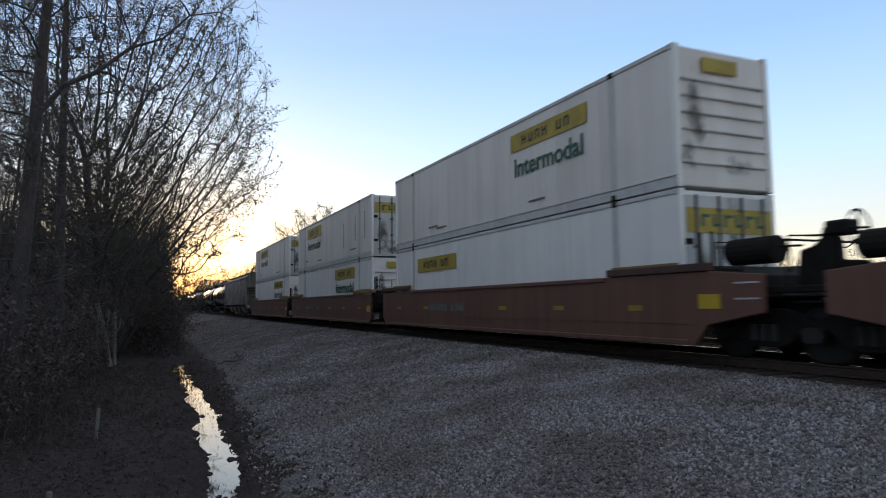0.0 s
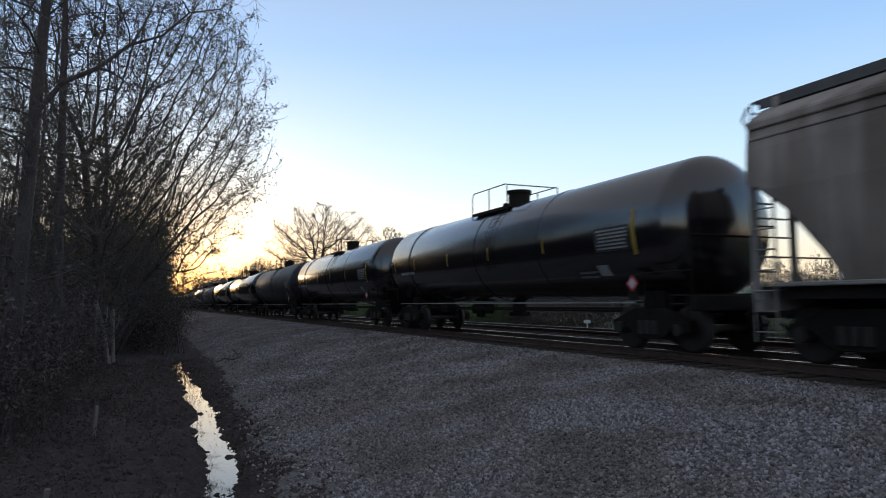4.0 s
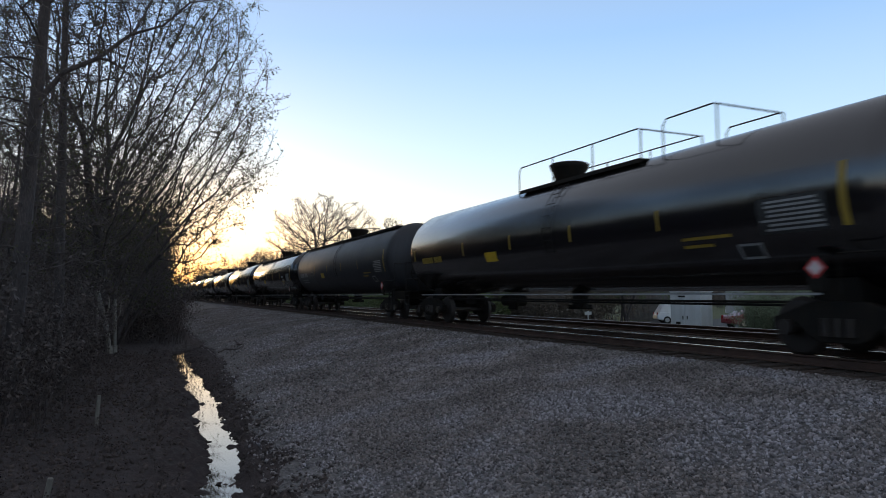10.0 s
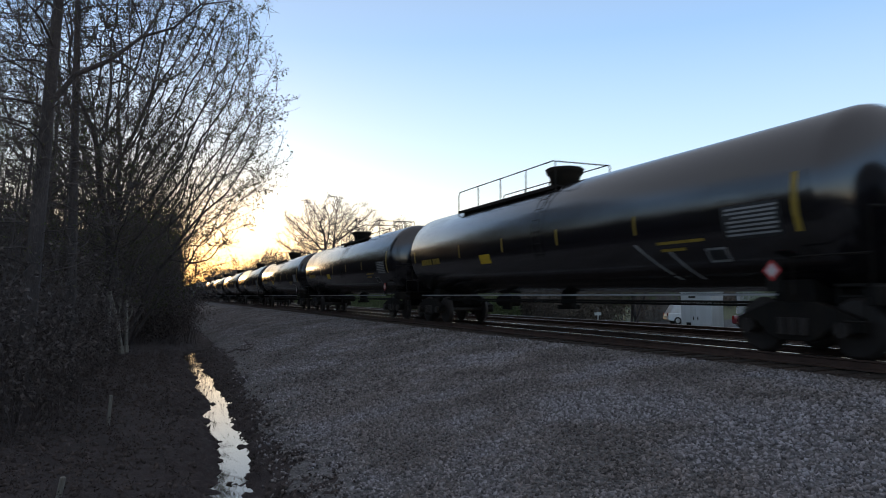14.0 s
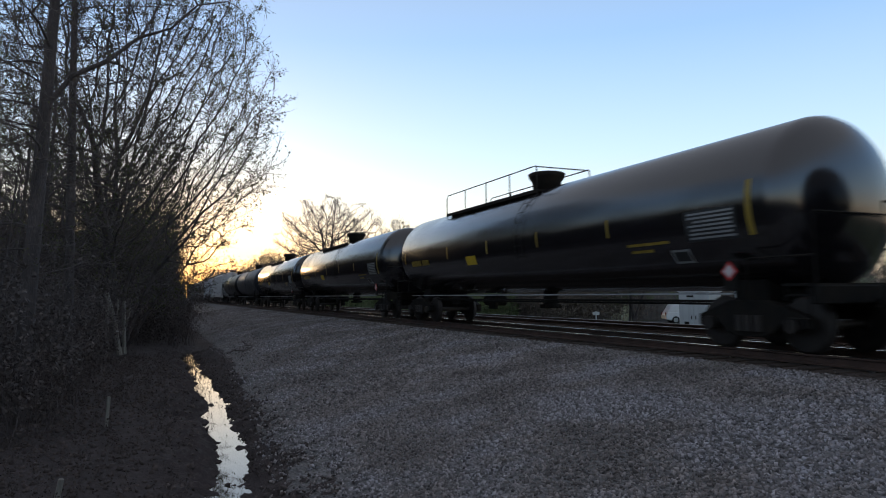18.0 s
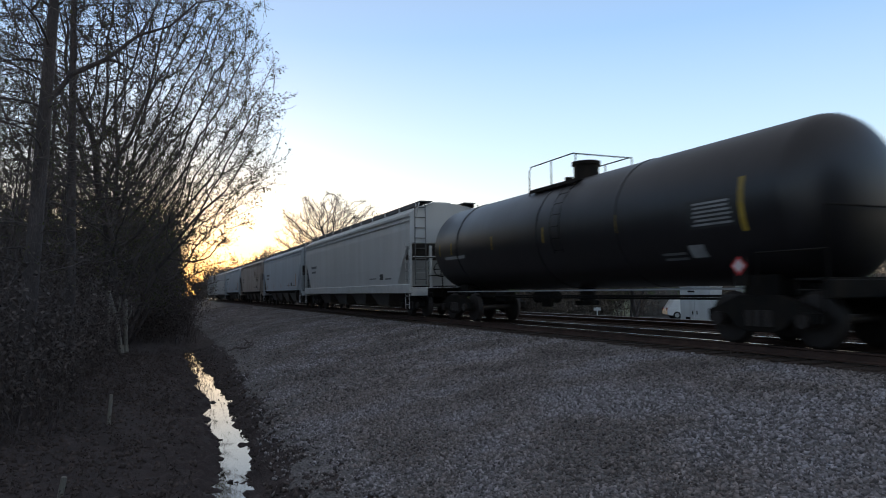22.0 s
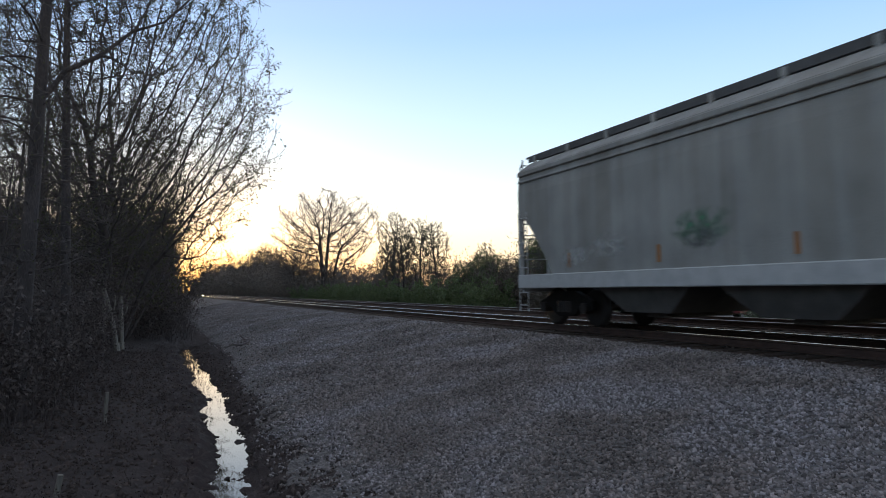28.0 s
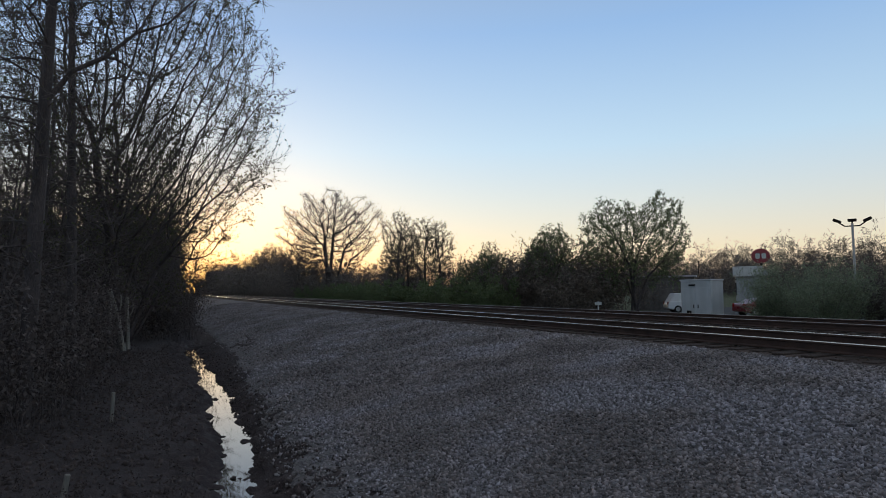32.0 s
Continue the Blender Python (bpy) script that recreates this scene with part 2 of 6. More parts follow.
RED_MARK = material("red_marking", (0.55, 0.03, 0.03), rough=0.5, vary=0.1, bump=0.0)
BLACK_MARK = material("black_marking", (0.02, 0.02, 0.02), rough=0.6, vary=0.1, bump=0.0)
GREEN_MARK = material("green_lettering", (0.015, 0.10, 0.07), rough=0.55, vary=0.2, bump=0.0)
ORANGE = material("orange_reflector", (0.5, 0.21, 0.06), rough=0.5, vary=0.3, bump=0.0)
GALVANISED = material("galvanised_steel", (0.42, 0.43, 0.44), rough=0.5, metal=0.6, vary=0.2)
CONTAINER_WHITE = material("white_container_paint", (0.84, 0.81, 0.775), rough=0.5, vary=0.08, scale=0.5, bump=0.03, streak=0.1)
CONTAINER_GREY = material("greyed_upper_container_paint", (0.79, 0.735, 0.69), rough=0.55, vary=0.1, scale=0.4, bump=0.03, streak=0.16, broad=1.2)
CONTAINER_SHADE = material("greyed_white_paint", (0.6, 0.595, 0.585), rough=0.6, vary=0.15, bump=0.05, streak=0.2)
WELL_BROWN = material("red_brown_car_paint", (0.185, 0.08, 0.053), rough=0.65, vary=0.25, scale=0.8, bump=0.08, dirt=(0.15, 0.062, 0.043), streak=0.3)


# ---- mesh helpers ----
def mesh_object(name, bm, mat, smooth=False):
    me = bpy.data.meshes.new(name)
    bm.to_mesh(me)
    bm.free()
    for m in (mat if isinstance(mat, (list, tuple)) else [mat]):
        me.materials.append(m)
    if smooth:
        me.shade_smooth()
    return new(name, me)


def part(name, bm, mat, parent, label="", smooth=False):
    ob = mesh_object(name, bm, mat, smooth)
    ob.parent = parent
    return tagged(ob, label) if label else ob


def soup(name, verts, faces, mat):
    """A mesh object from arrays: verts (n, 3), faces (m, k)."""
    me = bpy.data.meshes.new(name)
    verts, faces = np.asarray(verts, np.float32), np.asarray(faces, np.int32)
    m, k = faces.shape
    me.vertices.add(len(verts))
    me.vertices.foreach_set("co", verts.ravel())
    me.loops.add(m * k)
    me.loops.foreach_set("vertex_index", faces.ravel())
    me.polygons.add(m)
    me.polygons.foreach_set("loop_start", np.arange(m, dtype=np.int32) * k)
    me.materials.append(mat)
    me.update(calc_edges=True)
    return new(name, me)


def box(bm, c, s, bevel=0.0, turn=None):
    r = bmesh.ops.create_cube(bm, size=1.0)
    vs = r["verts"]
    m = Matrix.Translation(c) @ (turn.to_4x4() if turn else Matrix.Identity(4)) @ Matrix.Diagonal((*s, 1))
    bmesh.ops.transform(bm, matrix=m, verts=vs)
    if bevel:
        es = list({e for v in vs for e in v.link_edges})
        bmesh.ops.bevel(bm, geom=es, offset=bevel, segments=1, affect="EDGES")
    return bm


def boxed(c, s, bevel=0.0):
    return box(bmesh.new(), c, s, bevel)


def tube(bm, pts, r, n=6):
    """A round bar along the points."""
    pts = [Vector(p) for p in pts]
    rings = []
    for i, p in enumerate(pts):
        d = (pts[min(i + 1, len(pts) - 1)] - pts[max(i - 1, 0)]).normalized()
        a = d.orthogonal().normalized() if abs(d.z) > 0.9 else d.cross(Vector((0, 0, 1))).normalized()
        b = d.cross(a)
        rings.append([bm.verts.new(p + r * (math.cos(2 * math.pi * k / n) * a + math.sin(2 * math.pi * k / n) * b)) for k in range(n)])
    for i in range(len(rings) - 1):
        for k in range(n):
            bm.faces.new((rings[i][k], rings[i][(k + 1) % n], rings[i + 1][(k + 1) % n], rings[i + 1][k]))
    bm.faces.new(rings[0][::-1])
    bm.faces.new(rings[-1])
    return bm


def bars(paths, r, n=6):
    bm = bmesh.new()
    for p in paths:
        tube(bm, p, r, n)
    return bm


def lathe_y(profile, n=48, cx=0.0, cz=0.0):
    """A body turned about the line x = cx, z = cz: profile of (y, radius)."""
    bm = bmesh.new()
    rings = []
    for y, r in profile:
        if r < 1e-5:
            rings.append([bm.verts.new((cx, y, cz))])
        else:
            rings.append([bm.verts.new((cx + r * math.cos(2 * math.pi * k / n), y, cz + r * math.sin(2 * math.pi * k / n))) for k in range(n)])
    for a, b in zip(rings, rings[1:]):
        for k in range(n):
            if len(a) == 1 and len(b) == 1:
                continue
            if len(a) == 1:
                bm.faces.new((a[0], b[(k + 1) % n], b[k]))
            elif len(b) == 1:
                bm.faces.new((a[k], a[(k + 1) % n], b[0]))
            else:
                bm.faces.new((a[k], a[(k + 1) % n], b[(k + 1) % n], b[k]))
    bmesh.ops.recalc_face_normals(bm, faces=bm.faces)
    return bm


def prism(outline, x0, x1, bevel=0.0):
    """A plate or body: an outline of (y, z) pushed from x0 to x1."""
    bm = bmesh.new()
    a = [bm.verts.new((x0, y, z)) for y, z in outline]
    b = [bm.verts.new((x1, y, z)) for y, z in outline]
    bm.faces.new(a)
    bm.faces.new(b[::-1])
    for i in range(len(a)):
        j = (i + 1) % len(a)
        bm.faces.new((a[i], b[i], b[j], a[j]))
    bmesh.ops.recalc_face_normals(bm, faces=bm.faces)
    if bevel:
        bmesh.ops.bevel(bm, geom=list(bm.edges), offset=bevel, segments=1, affect="EDGES")
    return bm


def sections(outline_at, ys):
    """A body lofted along y: outline_at(y) gives its (x, z) points."""
    bm = bmesh.new()
    rings = [[bm.verts.new((x, y, z)) for x, z in outline_at(y)] for y in ys]
    n = len(rings[0])
    for a, b in zip(rings, rings[1:]):
        for k in range(n):
            bm.faces.new((a[k], a[(k + 1) % n], b[(k + 1) % n], b[k]))
    bm.faces.new(rings[0])
    bm.faces.new(rings[-1][::-1])
    bmesh.ops.recalc_face_normals(bm, faces=bm.faces)
    return bm


# ---- the lie of the land ----
LAND = [(-600, -0.9), (-30, -1.05), (-3, -1.22), (-0.5, -1.38), (0.4, -1.5), (0.66, -1.63), (0.92, -1.78), (1.16, -1.71), (1.32, -1.61), (1.9, -1.45),
        (3.0, -1.18), (5.0, -0.78), (6.6, -0.50), (8.0, -0.33), (9.2, -0.25), (16.9, -0.25), (17.8, -0.38), (20.5, -1.15), (24.0, -1.42), (34, -1.75), (900, -1.75)]
LAND_X, LAND_Z = np.array([a for a, b in LAND]), np.array([b for a, b in LAND])


def drift(y):
    """How far the ditch wanders to the side."""
    y = np.asarray(y, float)
    return 0.17 * np.clip((y - 6) / 6, 0.2, 1) + 0.28 * np.clip((y - 10) / 8, -0.4, 1) - 0.06 * np.clip((y - 20) / 10, 0, 1) + 0.06 * np.sin(y * 1.15) + 0.03 * np.sin(y * 2.9 + 1)


def land(x, y):
    """Height of the ground."""
    x, y = np.asarray(x, float), np.asarray(y, float)
    near = np.clip((3.8 - np.abs(x - 1.2)) / 3.0, 0, 1)
    z = np.interp(x - drift(y) * near, LAND_X, LAND_Z)
    z = np.where((y > 31) & (np.abs(x - 1.2) < 2), np.maximum(z, -1.82 + 0.3 * np.clip((y - 31) / 5, 0, 1)), z)
    rough = 0.035 * np.sin(x * 9.1 + 2.3 * np.sin(y * 1.7)) * np.sin(y * 4.1 + 1.4 * np.sin(x * 5)) + 0.05 * np.sin(17 * x + 3 * np.sin(3.1 * y)) * np.sin(11 * y + 2.5 * np.sin(6 * x)) + 0.03 * np.sin(19 * y + 5 * np.sin(2.3 * y) + 8 * x)
    z = z + 0.09 * np.clip((12 - y) / 4, 0, 1) * np.clip(1.2 - np.abs(x - 1.1), 0, 1)
    z = z + rough * np.clip(1.6 - np.abs(x - 1.1), 0, 1) * (y > 2)
    hump = 0.018 * np.sin(x * 1.7 + 0.6 * np.sin(y * 0.9)) * np.sin(y * 1.1 + 0.7) * np.clip((8.5 - x) / 2, 0, 1)
    rise = np.clip((6.0 - y) / 4.0, 0, 1)
    rise = rise * rise * (3 - 2 * rise) * np.clip((8.6 - x) / 1.5, 0, 1)
    top = np.maximum(z, -0.62)
    return z + hump * np.clip((y + 2) / 4, 0, 1) + (top - z) * rise


def sheet(name, xs, ys, mat, lift=0.0, edge=0.0, wave=0.0):
    xs, ys = np.asarray(xs, float), np.asarray(ys, float)
    gx, gy = np.meshgrid(xs, ys)
    if wave:
        gx = gx + 0.95 * np.clip((gy - 9) / 18, 0, 1) * np.clip((3.6 - gx) / 2.0, 0, 1)
    gx = gx + wave * (np.sin(1.3 * gy) + 0.7 * np.sin(3.1 * gy + 1) + 0.5 * np.sin(8.3 * gy)) * np.clip((3.4 - gx) / 1.4, 0, 1)
    gz = land(gx, gy) + lift
    if edge:
        gz[:, 0] -= edge
        gz[:, -1] -= edge
    v = np.stack([gx, gy, gz], -1).reshape(-1, 3)
    w = len(xs)
    i = (np.arange(len(ys) - 1)[:, None] * w + np.arange(w - 1)[None, :]).ravel()
    ob = soup(name, v, np.stack([i, i + 1, i + w + 1, i + w], -1), mat)
    ob.data.shade_smooth()
    return ob


def steps(*runs):
    out = [runs[0][0]]
    for a, b, d in runs:
        out += list(np.linspace(a, b, max(1, round((b - a) / d)) + 1)[1:])
    return out


ground = tagged(sheet("ground", steps((-600, -60, 90), (-60, -8, 4), (-8, -1, 0.5), (-1, 0.3, 0.13), (0.3, 2.0, 0.06), (2.0, 3.5, 0.15), (3.5, 10, 0.5), (10, 26, 1.0), (26, 80, 9), (80, 900, 120)),
                      steps((-300, -20, 40), (-20, -2, 2), (-2, 5, 0.25), (5, 34, 0.1), (34, 80, 1), (80, 200, 6), (200, 1600, 100)), SOIL),
                "dark leaf litter and soil beside the ditch", "ground", kind="structure")
ballast = tagged(sheet("ballast_bed", steps((1.62, 9.2, 0.25), (9.2, 17.8, 0.5), (17.8, 19.4, 0.4)), steps((-60, -2, 2), (-2, 34, 0.25), (34, 90, 1), (90, 900, 10)), GRAVEL, 0.02, 0.1, 0.13),
                 "grey crushed stone ballast bank", "gravel bank", kind="structure")
for cx, nm in ((TRACK_X, "oiled brown ballast between the rails of the near track"), (TRACK_X + 4.3, "oiled brown ballast of the second track")):
    tagged(sheet("track_bed", [cx - 1.42, cx - 1.3, cx, cx + 1.3, cx + 1.5], steps((-60, 90, 1), (90, 900, 10)), TRACKBED, 0.045, 0.03), nm, "track bed", kind="structure")
yard = tagged(sheet("verge", steps((19.2, 26, 0.8), (26, 120, 9)), steps((-60, 120, 2), (120, 900, 30)), GRASSY, 0.012, 0.05), "rough grass verge beyond the second track", "grass", kind="structure")
lot = tagged(sheet("parking_lot", steps((33.5, 90, 4)), steps((6, 52, 4)), ASPHALT, 0.03, 0.04), "grey asphalt parking lot behind the signal cabinet", "parking lot", kind="structure")

WATER = bpy.data.materials.new("still_water")
WATER.use_nodes = True
wb = WATER.node_tree.nodes["Principled BSDF"]
wb.inputs["Base Color"].default_value, wb.inputs["Roughness"].default_value = (0.03, 0.028, 0.022, 1), 0.03
wb.inputs["IOR"].default_value = 1.7
ripple, wbump = WATER.node_tree.nodes.new("ShaderNodeTexNoise"), WATER.node_tree.nodes.new("ShaderNodeBump")
ripple.inputs["Scale"].default_value = 4.0
wbump.inputs["Strength"].default_value, wbump.inputs["Distance"].default_value = 0.12, 0.02
WATER.node_tree.links.new(ripple.outputs["Fac"], wbump.inputs["Height"])
WATER.node_tree.links.new(wbump.outputs["Normal"], wb.inputs["Normal"])
bm = bmesh.new()
rim = [(0.1, 4.5), (2.6, 4.5), (2.6, 33.5), (0.1, 33.5)]
bm.faces.new([bm.verts.new((x, y, -1.655)) for x, y in rim])
tagged(mesh_object("water", bm, WATER), "still ditch water that mirrors the pale sky", "water", kind="structure")


# ---- tracks ----
def rail_outline():
    return [(-0.07, -0.17), (0.07, -0.17), (0.07, -0.155), (0.012, -0.135), (0.01, -0.045), (0.036, -0.035), (0.036, -0.006), (0.028, 0.0),
            (-0.028, 0.0), (-0.036, -0.006), (-0.036, -0.035), (-0.01, -0.045), (-0.012, -0.135), (-0.07, -0.155)]


def rail(x, label, head):
    bm = sections(lambda y: [(x + a, b) for a, b in rail_outline()], [-60, 40, 200, 900])
    ob = mesh_object("rail", bm, [RUST, head])
    for p in ob.data.polygons:
        if p.normal.z > 0.5 and p.center.z > -0.008:
            p.material_index = 1
    return tagged(ob, label, "rail", "running rails", "structure")


for off, lab in ((0.0, "rusty steel rail of the near track, polished on top"), (4.3, "rusty steel rail of the second track")):
    for side in (-0.7525, 0.7525):
        rail(TRACK_X + off + side, lab, DULL_HEAD if off else RAIL_HEAD)


def sleeper_mesh():
    bm = boxed((0, 0, 0), (2.6, 0.23, 0.18), 0.012)
    me = bpy.data.meshes.new("sleeper")
    bm.to_mesh(me)
    bm.free()
    me.materials.append(TIE_WOOD)
    return me


SLEEPER = sleeper_mesh()
rng = np.random.default_rng(5)
for k in range(150):
    ob = new("railway_sleeper", SLEEPER)
    ob.matrix_world = pose(TRACK_X + rng.normal(0, 0.03), 1.0 + 0.5 * k, -0.272 + rng.normal(0, 0.006), 0, 0, rng.normal(0, 0.6))
    tagged(ob, "creosoted wooden sleeper under the near rails", "railway sleeper", "sleepers of the near track")
bm = bmesh.new()
for k in range(130):
    box(bm, (TRACK_X + 4.3, 2.0 + 0.5 * k, -0.272), (2.6, 0.23, 0.18))
tagged(mesh_object("far_sleepers", bm, TIE_WOOD), "creosoted wooden sleepers of the second track", "sleepers", kind="stuff")

# loose stones
def stones(name, n, xr, yr, size, mat, seed, lift=0.03, power=1.0):
    g = np.random.default_rng(seed)
    y = yr[0] + (yr[1] - yr[0]) * g.random(n) ** power
    x = xr[0] + (xr[1] - xr[0]) * g.random(n)
    keep = (np.abs(x - 0.92 - drift(y)) > 0.42) | (g.random(n) < 0.12)
    if xr[0] > 0:
        keep &= g.random(n) < np.clip((x - xr[0] - 0.8 * np.clip((y - 9) / 18, 0, 1)) / 1.3, 0, 1) ** 1.1
    x, y = x[keep], y[keep]
    n = len(x)
    ico = np.array([(1, 0, 0), (-1, 0, 0), (0, 1, 0), (0, -1, 0), (0, 0, 1), (0, 0, -1)]) * 1.15
    tri = np.array([(0, 2, 4), (2, 1, 4), (1, 3, 4), (3, 0, 4), (2, 0, 5), (1, 2, 5), (3, 1, 5), (0, 3, 5)])
    q = g.normal(size=(n, 4))
    q /= np.linalg.norm(q, axis=1)[:, None]
    w, a, b, c = q.T
    R = np.stack([1 - 2 * (b * b + c * c), 2 * (a * b - c * w), 2 * (a * c + b * w), 2 * (a * b + c * w), 1 - 2 * (a * a + c * c), 2 * (b * c - a * w),
                  2 * (a * c - b * w), 2 * (b * c + a * w), 1 - 2 * (a * a + b * b)], -1).reshape(n, 3, 3)
    s = size * (0.5 + 1.1 * g.random((n, 1)) ** 1.6) * np.array([1.0, 0.8, 0.6]) * (0.8 + 0.4 * g.random((n, 3)))
    v = ico[None] * (0.75 + 0.5 * g.random((n, 6, 1))) + g.normal(0, 0.18, (n, 6, 3))
    v = np.einsum("nij,nkj->nki", R, v * s[:, None, :])
    v += np.stack([x, y, land(x, y) + lift + 0.2 * size * g.random(n)], -1)[:, None, :]
    f = tri[None] + (np.arange(n) * 6)[:, None, None]
    return soup(name, v.reshape(-1, 3), f.reshape(-1, 3), mat)


tagged(stones("ballast_stones", 76000, (1.35, 9.35), (2.8, 13), 0.0215, STONE, 1, 0.022), "loose grey crushed stones", "gravel", kind="stuff")
tagged(stones("ballast_stones", 66000, (1.5, 9.35), (12.5, 80), 0.029, STONE, 2, 0.022, 2.2), "loose grey crushed stones", "gravel", kind="stuff")
tagged(stones("track_stones", 9000, (9.3, 17.4), (2, 32), 0.035, BED_STONE, 3, 0.05), "oil-stained brown stones between the sleepers", "gravel", kind="stuff")
tagged(stones("litter_clods", 5000, (-3.5, 2.2), (5, 30), 0.04, BROWN_LEAF, 4, 0.0), "dry leaves and clods on the ditch bank", "leaf litter", kind="stuff")


# ---- trees ----
def tubes_soup(segs, n):
    """Arrays for many short tapered tubes: segs rows of p0, p1, r0, r1."""
    s = np.asarray(segs, float)
    p0, p1, r0, r1 = s[:, 0:3], s[:, 3:6], s[:, 6], s[:, 7]
    d = p1 - p0
    d /= np.maximum(np.linalg.norm(d, axis=1), 1e-6)[:, None]
    ref = np.where(np.abs(d[:, 2:3]) > 0.9, np.array([[1.0, 0, 0]]), np.array([[0, 0, 1.0]]))
    a = np.cross(d, ref)
    a /= np.linalg.norm(a, axis=1)[:, None]
    b = np.cross(d, a)
    ang = 2 * np.pi * np.arange(n) / n
    ring = np.cos(ang)[None, :, None] * a[:, None, :] + np.sin(ang)[None, :, None] * b[:, None, :]
    v = np.concatenate([p0[:, None] + r0[:, None, None] * ring, p1[:, None] + r1[:, None, None] * ring], 1)
    k = np.arange(n)
    f = np.stack([k, (k + 1) % n, (k + 1) % n + n, k + n], -1)
    f = f[None] + (np.arange(len(s)) * 2 * n)[:, None, None]
    return v.reshape(-1, 3), f.reshape(-1, 4)


def leaf_soup(centers, size, g, slim=0.5):
    c = np.asarray(centers, float)
    n = len(c)
    u = g.normal(size=(n, 3))
    u /= np.linalg.norm(u, axis=1)[:, None]
    w = np.cross(u, g.normal(size=(n, 3)))
    w /= np.linalg.norm(w, axis=1)[:, None]
    s = (size * (0.6 + 0.8 * g.random((n, 1))))
    v = np.stack([c - u * s, c + w * s * slim, c + u * s, c - w * s * slim], 1)
    return v.reshape(-1, 3), np.arange(4 * n).reshape(n, 4)


def grow(g, p, d, length, r, level, top, out, tips, bend=0.16, lift=0.1, kids=(9, 7, 5, 3), angle=(35, 60), shrink=0.55, side=None, start=0.28, taper=0.55, thin=0.009):
    """One limb and, from it, its branches: fills out[level] with segments and tips with the twig ends."""
    n = (9, 6, 4, 2, 1)[level]
    seg = length / n
    pts, dirs, rads = [np.array(p, float)], [], []
    d = np.array(d, float)
    for i in range(n):
        d = d + g.normal(0, bend, 3) + np.array([0, 0, lift])
        if side is not None and level <= 2:
            d = d + np.array(side) * (0.05 if level == 0 else 0.1)
        d /= np.linalg.norm(d)
        r0, r1 = r * (1 - 0.8 * i / n), r * (1 - 0.8 * (i + 1) / n)
        q = pts[-1] + d * seg
        out[level].append((*pts[-1], *q, r0, r1))
        pts.append(q)
        dirs.append(d.copy())
        rads.append(r1)
    if level >= top:
        tips.append(pts[-1])
        tips.append((pts[-1] + pts[-2]) / 2)
        return
    for k in range(kids[level]):
        f = (start if level == 0 else 0.15) + (1 - start if level == 0 else 0.85) * (k + g.random()) / kids[level]
        i = min(n - 1, int(f * n))
        q = pts[i] + (pts[i + 1] - pts[i]) * (f * n - i)
        a = radians(g.uniform(*angle))
        o = np.cross(dirs[i], g.normal(size=3))
        o /= np.linalg.norm(o)
        nd = dirs[i] * math.cos(a) + o * math.sin(a)
        grow(g, q, nd, length * shrink * (1.15 - taper * f) * g.uniform(0.75, 1.2), max(thin, rads[i] * 0.62), level + 1, top, out, tips, bend, lift, kids, angle, shrink, side, start, taper, thin)


def reach(g, stems, room, step, kill, inertia=0.35, sight=7.0):
    """Branches that grow towards the free room of a crown: nodes, each one's parent and its way."""
    pos, par, way = [], [], []
    for pts in stems:
        for k, p in enumerate(pts):
            pos.append(np.array(p, float))
            par.append(len(pos) - 2 if k else -1)
            d = pos[-1] - pos[par[-1]] if k else np.array([0, 0, 1.0])
            way.append(d / np.linalg.norm(d))
    near = np.full(len(room), -1)
    dist = np.full(len(room), 1e9)
    fresh = range(len(pos))
    live = np.ones(len(room), bool)
    for _ in range(150):
        for k in fresh:
            d = np.linalg.norm(room - pos[k], axis=1)
            closer = d < dist
            dist[closer], near[closer] = d[closer], k
        live &= dist > kill
        if not live.any():
            break
        first = len(pos)
        which = np.flatnonzero(live & (dist < sight * step))
        if not len(which):
            break
        owners = near[which]
        order = np.argsort(owners, kind="stable")
        which, owners = which[order], owners[order]
        cuts = np.flatnonzero(np.diff(owners)) + 1
        for group in np.split(which, cuts):
            k = near[group[0]]
            d = room[group] - pos[k]
            d = (d / np.linalg.norm(d, axis=1)[:, None]).mean(0)
            d = d + inertia * way[k] + g.normal(0, 0.07, 3)
            d /= max(1e-6, np.linalg.norm(d))
            pos.append(pos[k] + d * step * g.uniform(0.8, 1.2))
            par.append(int(k))
            way.append(d)
        fresh = range(first, len(pos))
        if first > 16000:
            break
    return np.array(pos), np.array(par), np.array(way)


